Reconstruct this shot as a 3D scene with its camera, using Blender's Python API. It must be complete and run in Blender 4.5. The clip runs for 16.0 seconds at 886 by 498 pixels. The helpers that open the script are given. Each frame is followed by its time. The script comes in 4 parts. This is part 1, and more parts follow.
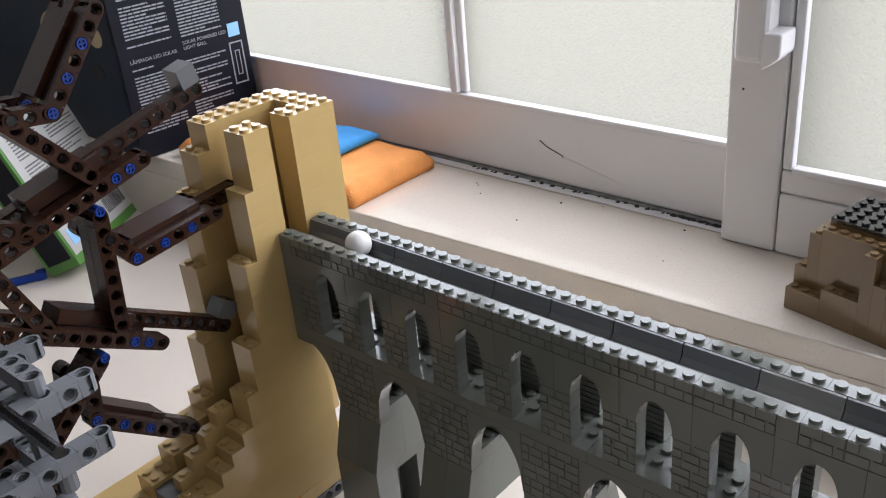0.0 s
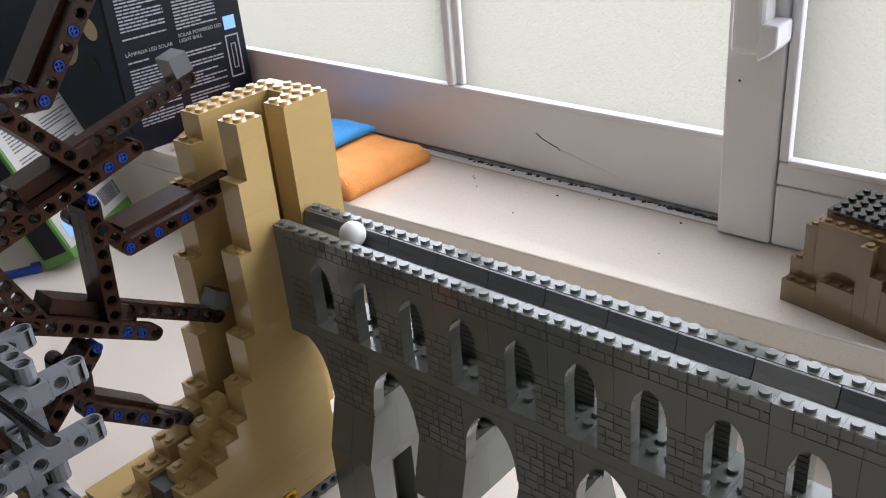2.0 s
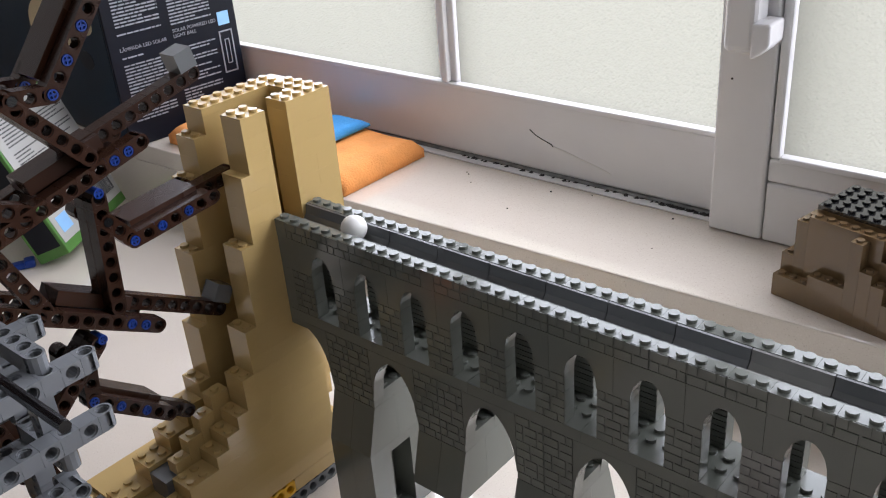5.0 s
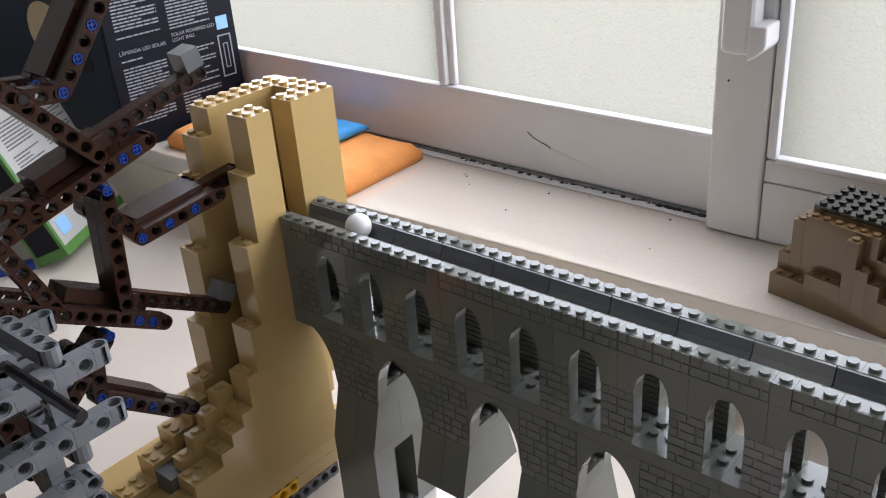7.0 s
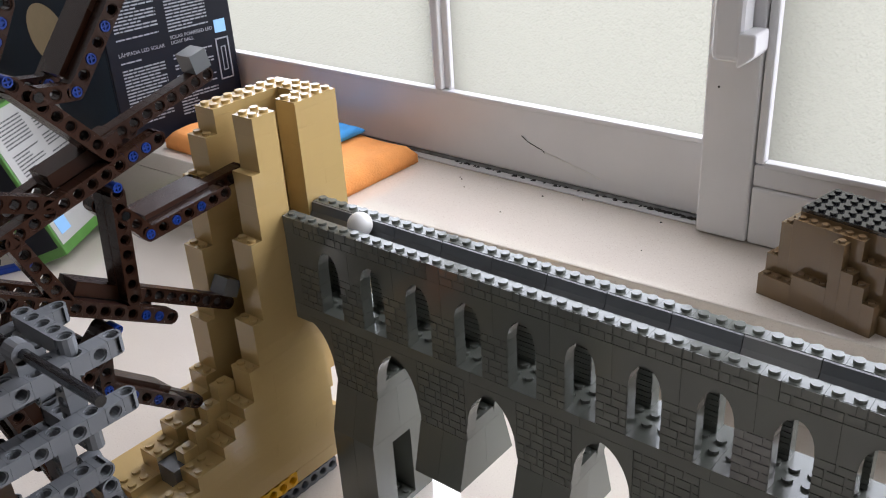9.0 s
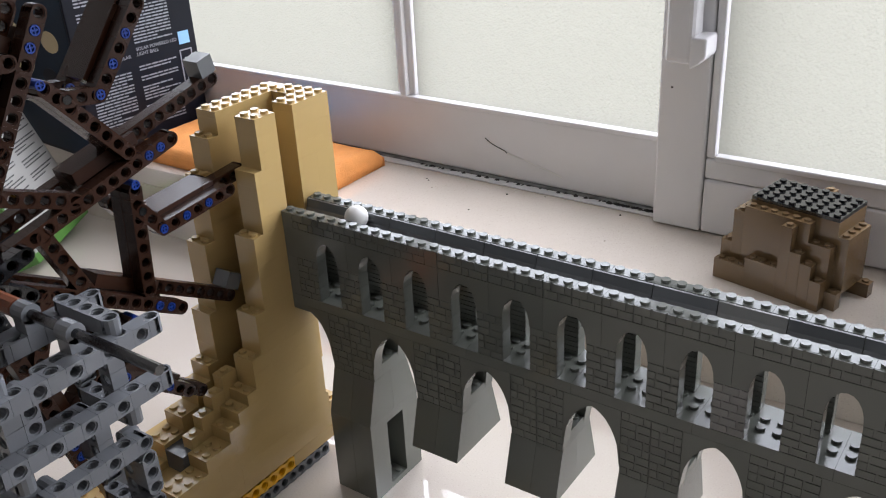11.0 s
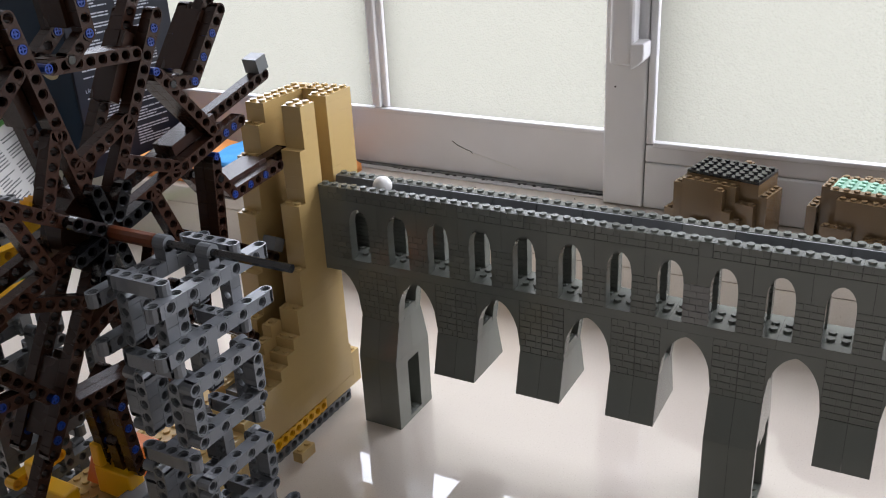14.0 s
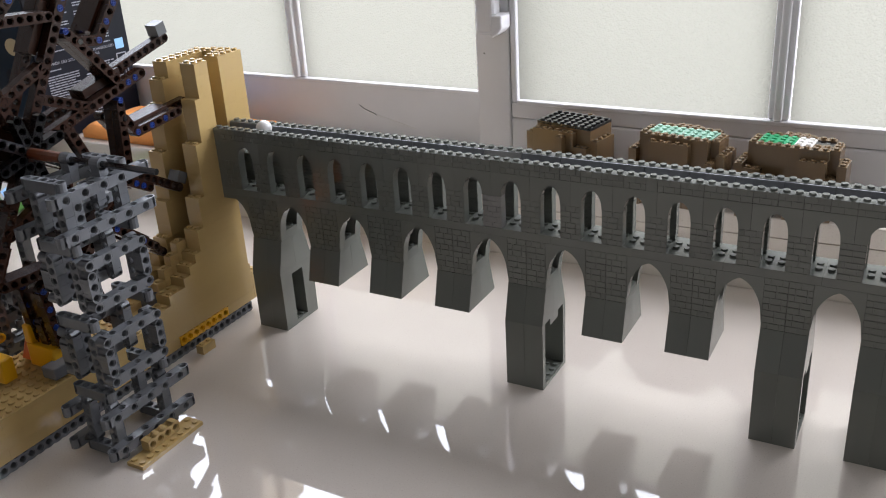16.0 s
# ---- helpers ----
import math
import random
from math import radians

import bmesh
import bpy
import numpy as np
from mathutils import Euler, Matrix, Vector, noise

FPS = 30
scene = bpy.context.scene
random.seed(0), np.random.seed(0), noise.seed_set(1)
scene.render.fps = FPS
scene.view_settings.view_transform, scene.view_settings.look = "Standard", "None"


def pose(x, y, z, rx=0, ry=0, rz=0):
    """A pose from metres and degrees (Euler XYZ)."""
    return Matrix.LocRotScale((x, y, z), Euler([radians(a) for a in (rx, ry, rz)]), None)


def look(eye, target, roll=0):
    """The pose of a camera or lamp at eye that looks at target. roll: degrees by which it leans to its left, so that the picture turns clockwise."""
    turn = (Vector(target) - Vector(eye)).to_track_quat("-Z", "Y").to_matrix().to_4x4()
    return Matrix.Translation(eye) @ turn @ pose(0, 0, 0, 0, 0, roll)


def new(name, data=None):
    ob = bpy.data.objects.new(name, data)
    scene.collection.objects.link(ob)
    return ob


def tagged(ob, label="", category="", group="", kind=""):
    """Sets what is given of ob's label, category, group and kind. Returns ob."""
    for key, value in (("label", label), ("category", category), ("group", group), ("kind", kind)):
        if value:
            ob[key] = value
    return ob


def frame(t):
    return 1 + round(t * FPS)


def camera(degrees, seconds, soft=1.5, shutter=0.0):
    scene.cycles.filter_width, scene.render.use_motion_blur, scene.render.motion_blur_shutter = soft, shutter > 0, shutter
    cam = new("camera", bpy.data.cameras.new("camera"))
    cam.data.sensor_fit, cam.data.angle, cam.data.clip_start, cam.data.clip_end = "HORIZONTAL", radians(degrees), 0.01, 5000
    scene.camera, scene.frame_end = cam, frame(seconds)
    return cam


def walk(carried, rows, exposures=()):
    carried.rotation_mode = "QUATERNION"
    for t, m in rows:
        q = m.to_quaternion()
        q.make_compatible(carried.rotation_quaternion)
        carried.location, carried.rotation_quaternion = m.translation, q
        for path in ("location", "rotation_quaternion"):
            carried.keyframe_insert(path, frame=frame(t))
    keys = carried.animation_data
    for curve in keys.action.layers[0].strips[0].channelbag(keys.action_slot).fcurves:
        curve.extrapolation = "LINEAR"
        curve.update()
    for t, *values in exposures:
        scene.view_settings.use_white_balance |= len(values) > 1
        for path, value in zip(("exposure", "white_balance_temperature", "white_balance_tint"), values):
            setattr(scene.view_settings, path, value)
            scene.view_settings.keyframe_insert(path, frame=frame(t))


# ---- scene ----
cam = camera(51.3, 16.0, 1.1)
PATH = [
    (0, (0.351, -0.264, 0.398), (-0.868, 1.032, -0.516), -5.4),
    (0.5, (0.352, -0.264, 0.4), (-0.861, 1.031, -0.525), -5.2),
    (1, (0.351, -0.265, 0.397), (-0.86, 1.034, -0.523), -5.2),
    (1.5, (0.353, -0.266, 0.396), (-0.858, 1.035, -0.522), -5.2),
    (2, (0.352, -0.263, 0.394), (-0.862, 1.033, -0.526), -5.3),
    (2.5, (0.351, -0.262, 0.395), (-0.86, 1.031, -0.534), -5.2),
    (3, (0.351, -0.261, 0.396), (-0.86, 1.028, -0.536), -5.3),
    (3.5, (0.351, -0.264, 0.396), (-0.856, 1.032, -0.534), -5.1),
    (4, (0.35, -0.265, 0.397), (-0.851, 1.033, -0.537), -5.0),
    (6.5, (0.353, -0.286, 0.395), (-0.823, 1.05, -0.518), -4.4),
    (7, (0.351, -0.283, 0.395), (-0.828, 1.049, -0.52), -4.5),
    (7.5, (0.351, -0.284, 0.396), (-0.823, 1.05, -0.522), -4.2),
    (8, (0.353, -0.29, 0.398), (-0.816, 1.051, -0.517), -4.0),
    (8.5, (0.355, -0.294, 0.398), (-0.811, 1.052, -0.511), -3.9),
    (10.8, (0.356, -0.339, 0.401), (-0.73, 1.085, -0.489), -2.8),
    (11, (0.355, -0.349, 0.405), (-0.7, 1.099, -0.483), -3.2),
    (11.5, (0.357, -0.375, 0.408), (-0.65, 1.115, -0.467), -3.7),
    (12, (0.357, -0.395, 0.406), (-0.627, 1.117, -0.458), -3.6),
    (12.5, (0.361, -0.424, 0.408), (-0.599, 1.107, -0.447), -3.4),
    (13, (0.362, -0.457, 0.409), (-0.579, 1.095, -0.433), -3.3),
    (13.5, (0.364, -0.481, 0.409), (-0.55, 1.093, -0.419), -3.1),
    (14, (0.368, -0.5, 0.407), (-0.536, 1.092, -0.398), -3.0),
    (14.5, (0.386, -0.526, 0.403), (-0.525, 1.066, -0.395), -3.1),
    (15, (0.428, -0.545, 0.414), (-0.481, 1.042, -0.396), -3.2),
    (15.5, (0.495, -0.576, 0.416), (-0.434, 1.001, -0.391), -3.5),
    (16, (0.55, -0.591, 0.41), (-0.36, 0.994, -0.402), -3.6),
]
walk(cam, [(t, look(eye, target, roll)) for t, eye, target, roll in PATH])

# ---- light ----
world = bpy.data.worlds.new("overcast")
world.use_nodes = True
scene.world = world
wn = world.node_tree.nodes
sky = wn.new("ShaderNodeTexSky")
sky.sky_type = "NISHITA"
sky.sun_disc = False
sky.sun_elevation, sky.sun_rotation = radians(50), radians(20)
world.node_tree.links.new(sky.outputs[0], wn["Background"].inputs[0])
wn["Background"].inputs[1].default_value = 0.1


def area_lamp(name, x, y, z, w, h, power, colour, turn):
    data = bpy.data.lights.new(name, "AREA")
    data.shape, data.size, data.size_y, data.energy, data.color = "RECTANGLE", w, h, power, colour
    ob = new(name, data)
    ob.matrix_world = pose(x, y, z, *turn)
    return tagged(ob, "overcast daylight behind the frosted window", "daylight", kind="structure")


area_lamp("window_daylight", 0.35, 0.47, 0.52, 2.5, 0.88, 43.5, (0.970, 0.985, 1.135), (-90, 0, 0))
scene.view_settings.exposure = 0.0


# ---- materials ----
def nodes_of(name):
    m = bpy.data.materials.new(name)
    m.use_nodes = True
    t = m.node_tree
    return m, t, t.nodes["Principled BSDF"]


def noise_node(t, scale, detail=3.0, rough=0.5, coords="Object"):
    tc = t.nodes.new("ShaderNodeTexCoord")
    n = t.nodes.new("ShaderNodeTexNoise")
    n.inputs["Scale"].default_value, n.inputs["Detail"].default_value, n.inputs["Roughness"].default_value = scale, detail, rough
    t.links.new(tc.outputs[coords], n.inputs["Vector"])
    return n


def ramp(t, fac, stops):
    r = t.nodes.new("ShaderNodeValToRGB")
    e = r.color_ramp.elements
    while len(e) < len(stops):
        e.new(0.5)
    for el, (p, c) in zip(e, stops):
        el.position, el.color = p, (*c, 1)
    t.links.new(fac, r.inputs[0])
    return r


def bump(t, b, height, strength, distance):
    n = t.nodes.new("ShaderNodeBump")
    n.inputs["Strength"].default_value, n.inputs["Distance"].default_value = strength, distance
    t.links.new(height, n.inputs["Height"])
    t.links.new(n.outputs[0], b.inputs["Normal"])


def plastic(name, colour, rough=0.3, spread=0.12, dust=0.0, ior=1.6, cloud=0.08):
    """Moulded ABS: a slightly different tone for every piece, faint mould texture, thumb smears in the gloss, dust specks."""
    m, t, b = nodes_of(name)
    info = t.nodes.new("ShaderNodeObjectInfo")
    lo = tuple(c * (1 - spread) for c in colour)
    hi = tuple(min(1, c * (1 + spread)) for c in colour)
    r = ramp(t, info.outputs["Random"], [(0, lo), (1, hi)])
    n = noise_node(t, 35, 3)
    mix = t.nodes.new("ShaderNodeMixRGB")
    mix.blend_type, mix.inputs[0].default_value = "MULTIPLY", cloud
    t.links.new(r.outputs[0], mix.inputs[1])
    g = ramp(t, n.outputs[0], [(0.3, (0.75,) * 3), (0.7, (1.0,) * 3)])
    t.links.new(g.outputs[0], mix.inputs[2])
    out = mix.outputs[0]
    if dust:
        d = noise_node(t, 1400, 2)
        k = ramp(t, d.outputs[0], [(0.72, (0, 0, 0)), (0.80, (dust,) * 3)])
        mx = t.nodes.new("ShaderNodeMixRGB")
        t.links.new(k.outputs[0], mx.inputs[0])
        t.links.new(out, mx.inputs[1])
        mx.inputs[2].default_value = (0.35, 0.34, 0.31, 1)
        out = mx.outputs[0]
    t.links.new(out, b.inputs["Base Color"])
    n2 = noise_node(t, 25, 3)
    rr = ramp(t, n2.outputs[0], [(0.3, (rough * 0.88,) * 3), (0.75, (min(1, rough * 1.2),) * 3)])
    t.links.new(rr.outputs[0], b.inputs["Roughness"])
    n3 = noise_node(t, 900, 2)
    bump(t, b, n3.outputs[0], 0.06, 0.0005)
    b.inputs["IOR"].default_value = ior
    return m


def plain(name, colour, rough=0.5, metal=0.0, var=0.1, scale=40, bumps=0.05, dist=0.001):
    m, t, b = nodes_of(name)
    n = noise_node(t, scale, 5)
    r = ramp(t, n.outputs[0], [(0.25, tuple(c * (1 - var) for c in colour)), (0.75, tuple(min(1, c * (1 + var)) for c in colour))])
    t.links.new(r.outputs[0], b.inputs["Base Color"])
    b.inputs["Roughness"].default_value, b.inputs["Metallic"].default_value = rough, metal
    n2 = noise_node(t, scale * 9, 3)
    bump(t, b, n2.outputs[0], bumps, dist)
    return m


def frosted():
    m, t, b = nodes_of("frosted_glass")
    out = t.nodes["Material Output"]
    tr = t.nodes.new("ShaderNodeBsdfTranslucent")
    tr.inputs[0].default_value = (0.222, 0.220, 0.186, 1)
    gl = t.nodes.new("ShaderNodeBsdfGlossy")
    gl.inputs["Roughness"].default_value = 0.35
    tc = t.nodes.new("ShaderNodeTexCoord")
    v = t.nodes.new("ShaderNodeTexVoronoi")
    v.inputs["Scale"].default_value = 480
    t.links.new(tc.outputs["Object"], v.inputs["Vector"])
    n = noise_node(t, 420, 2)
    add = t.nodes.new("ShaderNodeMath")
    t.links.new(v.outputs["Distance"], add.inputs[0])
    t.links.new(n.outputs[0], add.inputs[1])
    bp = t.nodes.new("ShaderNodeBump")
    bp.inputs["Strength"].default_value, bp.inputs["Distance"].default_value = 0.42, 0.0016
    t.links.new(add.outputs[0], bp.inputs["Height"])
    t.links.new(bp.outputs[0], tr.inputs["Normal"])
    t.links.new(bp.outputs[0], gl.inputs["Normal"])
    mix = t.nodes.new("ShaderNodeMixShader")
    mix.inputs[0].default_value = 0.05
    t.links.new(tr.outputs[0], mix.inputs[1])
    t.links.new(gl.outputs[0], mix.inputs[2])
    t.links.new(mix.outputs[0], out.inputs[0])
    return m


def clear_glass():
    m, t, b = nodes_of("clear_glass")
    tr = t.nodes.new("ShaderNodeBsdfTransparent")
    tr.inputs[0].default_value = (0.86, 0.87, 0.86, 1)
    gl = t.nodes.new("ShaderNodeBsdfGlossy")
    gl.inputs["Roughness"].default_value = 0.03
    mix = t.nodes.new("ShaderNodeMixShader")
    mix.inputs[0].default_value = 0.06
    t.links.new(tr.outputs[0], mix.inputs[1])
    t.links.new(gl.outputs[0], mix.inputs[2])
    t.links.new(mix.outputs[0], t.nodes["Material Output"].inputs[0])
    return m


def stone_top():
    """Polished cream engineered stone with fine darker grains."""
    m, t, b = nodes_of("cream_stone")
    n = noise_node(t, 900, 2)
    r = ramp(t, n.outputs[0], [(0.28, (0.54, 0.48, 0.395)), (0.36, (0.655, 0.59, 0.505)), (0.64, (0.675, 0.61, 0.525)), (0.74, (0.72, 0.665, 0.585))])
    big = noise_node(t, 6, 4)
    g = ramp(t, big.outputs[0], [(0.3, (0.92, 0.91, 0.9)), (0.7, (1, 1, 1))])
    mx = t.nodes.new("ShaderNodeMixRGB")
    mx.blend_type, mx.inputs[0].default_value = "MULTIPLY", 1.0
    t.links.new(r.outputs[0], mx.inputs[1])
    t.links.new(g.outputs[0], mx.inputs[2])
    t.links.new(mx.outputs[0], b.inputs["Base Color"])
    b.inputs["IOR"].default_value = 2.4
    sm = noise_node(t, 14, 4)
    rr = ramp(t, sm.outputs[0], [(0.3, (0.015,) * 3), (0.75, (0.035,) * 3)])
    t.links.new(rr.outputs[0], b.inputs["Roughness"])
    return m


DGREY = plastic("dark_grey_plastic", (0.134, 0.142, 0.122), 0.13, 0.06, 0.04, 1.64)
LGREY = plastic("light_grey_plastic", (0.15, 0.157, 0.162), 0.18, 0.06, 0.03, 1.52)
MGREY = plastic("mid_grey_plastic", (0.125, 0.13, 0.13), 0.15, 0.10, 0.05, 1.52)
TAN = plastic("tan_plastic", (0.52, 0.365, 0.147), 0.16, 0.014, 0, 1.56)
DTAN = plastic("dark_tan_plastic", (0.150, 0.094, 0.045), 0.12, 0.06, 0, 1.7)
BROWN = plastic("brown_plastic", (0.028, 0.0108, 0.0054), 0.26, 0.15, 0.02, 1.36)
BLACK = plastic("black_plastic", (0.006, 0.006, 0.0065), 0.12, 0.1, 0, 1.8)
BLUE = plastic("blue_plastic", (0.004, 0.030, 0.20), 0.35, 0.1, 0, 1.4)
YELLOW = plastic("yellow_plastic", (0.80, 0.42, 0.004), 0.3, 0.05)
ORANGE = plastic("orange_plastic", (0.62, 0.14, 0.01), 0.3, 0.05)
GREEN = plastic("green_plastic", (0.02, 0.30, 0.12), 0.28, 0.05)
AQUA = plastic("aqua_plastic", (0.28, 0.50, 0.38), 0.28, 0.05)
WHITE = plastic("white_plastic", (0.78, 0.77, 0.72), 0.3, 0.03)
CLEAR = plastic("clear_plastic", (0.20, 0.20, 0.185), 0.12, 0.05)
FROST = frosted()
GLASS = clear_glass()
STONE = stone_top()
FRAME = plain("white_lacquered_aluminium", (0.76, 0.75, 0.75), 0.24, 0, 0.05, 12, 0.05)
ROOM = plain("greige_wall_paint", (0.53, 0.505, 0.465), 0.9, 0, 0.05, 5, 0.2)
WALL = plain("white_wall_paint", (0.72, 0.72, 0.71), 0.9, 0, 0.04, 5, 0.2)
FLOORM = plain("beige_floor_tile", (0.35, 0.30, 0.25), 0.4, 0, 0.1, 6)
RUBBER = plain("grey_seal", (0.20, 0.20, 0.195), 0.7, 0, 0.5, 90)
DIRT = plain("black_dirt", (0.03, 0.028, 0.025), 0.9, 0, 0.5, 400)
CARDN = plain("navy_printed_card", (0.004, 0.005, 0.010), 0.42, 0, 0.15, 30)
CARDB = plain("blue_printed_card", (0.003, 0.014, 0.030), 0.45, 0, 0.2, 20)
for card in (CARDN, CARDB):
    card.node_tree.nodes["Principled BSDF"].inputs["Specular IOR Level"].default_value = 0.22
CARDW = plain("white_printed_card", (0.40, 0.40, 0.375), 0.5, 0, 0.05, 30)
CARDG = plain("green_printed_card", (0.08, 0.22, 0.04), 0.45, 0, 0.3, 25)
INKW = plain("white_ink", (0.27, 0.28, 0.31), 0.5, 0, 0.05, 60)
INKB = plain("light_blue_ink", (0.25, 0.5, 0.8), 0.5, 0, 0.05, 60)
INKC = plain("cream_ink", (0.48, 0.38, 0.22), 0.5, 0, 0.05, 60)
INKK = plain("dark_ink", (0.06, 0.06, 0.06), 0.6, 0, 0.05, 60)
CLOTHO = plain("orange_microfibre", (0.90, 0.36, 0.10), 0.95, 0, 0.08, 60, 0.5, 0.002)
CLOTHB = plain("blue_microfibre", (0.06, 0.33, 0.72), 0.95, 0, 0.08, 60, 0.5, 0.002)

# ---- helpers for meshes ----
S = 0.008
BH = 0.0096
PH = 0.0032


def mesh_of(name, verts, faces, mat=None, smooth=False):
    me = bpy.data.meshes.new(name)
    me.from_pydata([tuple(v) for v in verts], [], faces)
    bm = bmesh.new()
    bm.from_mesh(me)
    bmesh.ops.recalc_face_normals(bm, faces=bm.faces)
    bm.to_mesh(me)
    bm.free()
    if mat:
        me.materials.append(mat)
    if smooth:
        for p in me.polygons:
            p.use_smooth = True
    return me


class Geo:
    """Collects vertices and faces of one mesh."""

    def __init__(self):
        self.v, self.f = [], []

    def add(self, vs, fs):
        o = len(self.v)
        self.v += [tuple(a) for a in vs]
        self.f += [[i + o for i in q] for q in fs]

    def box(self, x0, y0, z0, x1, y1, z1):
        self.add([(x, y, z) for z in (z0, z1) for y in (y0, y1) for x in (x0, x1)],
                 [(0, 2, 3, 1), (4, 5, 7, 6), (0, 1, 5, 4), (2, 6, 7, 3), (0, 4, 6, 2), (1, 3, 7, 5)])

    def hexa(self, b, t):
        """A prism between two quads of the same order."""
        n = len(b)
        self.add(list(b) + list(t), [tuple(range(n))[::-1], tuple(range(n, 2 * n))] + [(i, (i + 1) % n, n + (i + 1) % n, n + i) for i in range(n)])

    def cyl(self, x, y, z0, z1, r, n=12, r1=None):
        r1 = r if r1 is None else r1
        a = [2 * math.pi * i / n for i in range(n)]
        self.hexa([(x + r * math.cos(q), y + r * math.sin(q), z0) for q in a], [(x + r1 * math.cos(q), y + r1 * math.sin(q), z1) for q in a])

    def stud(self, x, y, z, n=12):
        self.cyl(x, y, z, z + 0.0016, 0.0024, n)

    def tube(self, p, q, r, n=10):
        p, q = Vector(p), Vector(q)
        d = (q - p).normalized()
        u = d.orthogonal().normalized()
        w = d.cross(u)
        a = [2 * math.pi * i / n for i in range(n)]
        self.hexa([p + r * (math.cos(k) * u + math.sin(k) * w) for k in a], [q + r * (math.cos(k) * u + math.sin(k) * w) for k in a])

    def mesh(self, name, mat, smooth=False):
        return mesh_of(name, self.v, self.f, mat, smooth)


def empty(name, loc, label, category, group="", kind="", rz=0):
    ob = new(name)
    ob.empty_display_size = 0.01
    ob.matrix_world = pose(*loc, 0, 0, rz)
    return tagged(ob, label, category, group, kind)


def put(name, me, parent, m=None, label="", kind=""):
    """Links a mesh under a thing or a part; m is in the parent's space."""
    ob = new(name, me)
    if parent:
        ob.parent = parent
    if m is not None:
        ob.matrix_basis = m
    return tagged(ob, label, kind=kind)


def at(x, y, z):
    return Matrix.Translation((x, y, z))


def soften(ob, width=0.0006, segments=2):
    b = ob.modifiers.new("edge", "BEVEL")
    b.width, b.segments, b.limit_method = width, segments, "ANGLE"
    return ob


def thing(name, g, mat, label, category, kind="", group="", bevel=0.0):
    ob = tagged(new(name, g.mesh(name, mat)), label, category, group, kind)
    return soften(ob, bevel) if bevel else ob


# ---- room ----
SILL = 0.076
WY = 0.334          # face of the rear sash
WR = 0.312          # face of the front sash


def edge_y(x):
    """Front edge of the window sill, which runs slightly askew to the model."""
    return 0.213 + 0.045 * x


def room():
    X0, X1, Y0, Z0, Z1 = -1.1, 2.6, -3.4, -0.85, 1.75
    def wall(name, b):
        g = Geo()
        g.box(*b)
        thing(name, g, ROOM, "plain greige painted wall", "wall", "structure")
    wall("wall_west", (X0 - 0.1, Y0, Z0, X0, 0.5, Z1))
    wall("wall_east", (X1, Y0, Z0, X1 + 0.1, 0.5, Z1))
    wall("wall_south", (X0 - 0.1, Y0 - 0.1, Z0, X1 + 0.1, Y0, Z1))
    g = Geo()
    g.box(X0 - 0.1, Y0 - 0.1, Z1, X1 + 0.1, 0.6, Z1 + 0.1)
    thing("ceiling", g, WALL, "plain white ceiling", "ceiling", "structure")
    g = Geo()
    g.box(X0 - 0.1, Y0 - 0.1, Z0 - 0.1, X1 + 0.1, 0.6, Z0)
    thing("floor", g, FLOORM, "beige tiled floor", "floor", "structure")
    # wall under and beside the window
    g = Geo()
    g.box(X0, WY + 0.01, Z0, X1, 0.5, SILL - 0.004)
    g.box(X0, WR - 0.01, SILL, -0.86, 0.5, Z1)
    g.box(1.55, WR - 0.01, SILL, X1, 0.5, Z1)
    g.box(-0.86, WR - 0.01, 1.2105, 1.55, 0.5, Z1)
    thing("wall_north", g, WALL, "white wall round the window", "wall", "structure")
    # worktop
    g = Geo()
    g.hexa([(X0, -0.62, -0.03), (X1, -0.62, -0.03), (X1, edge_y(X1) + 0.02, -0.03), (X0, edge_y(X0) + 0.02, -0.03)],
           [(X0, -0.62, 0), (X1, -0.62, 0), (X1, edge_y(X1) + 0.02, 0), (X0, edge_y(X0) + 0.02, 0)])
    thing("worktop", g, STONE, "polished cream stone worktop under the model", "worktop", "structure", bevel=0.002)
    g = Geo()
    g.box(X0, -0.58, Z0, X1, -0.02, -0.032)
    thing("cabinet_base", g, WALL, "plain white cabinet under the worktop", "cabinet", "structure")
    # sill and its riser
    g = Geo()
    g.hexa([(X0, edge_y(X0), SILL - 0.02), (X1, edge_y(X1), SILL - 0.02), (X1, WY + 0.02, SILL - 0.02), (X0, WY + 0.02, SILL - 0.02)],
           [(X0, edge_y(X0), SILL), (X1, edge_y(X1), SILL), (X1, WY + 0.02, SILL), (X0, WY + 0.02, SILL)])
    thing("window_sill", g, STONE, "polished cream stone window sill", "sill", "structure", bevel=0.0015)
    g = Geo()
    g.hexa([(X0, edge_y(X0) + 0.001, 0.0005), (X1, edge_y(X1) + 0.001, 0.0005), (X1, 0.42, 0.0005), (X0, 0.42, 0.0005)],
           [(X0, edge_y(X0) + 0.001, SILL - 0.0205), (X1, edge_y(X1) + 0.001, SILL - 0.0205), (X1, 0.42, SILL - 0.0205), (X0, 0.42, SILL - 0.0205)])
    thing("upstand", g, STONE, "cream stone upstand between worktop and sill", "upstand", "structure")


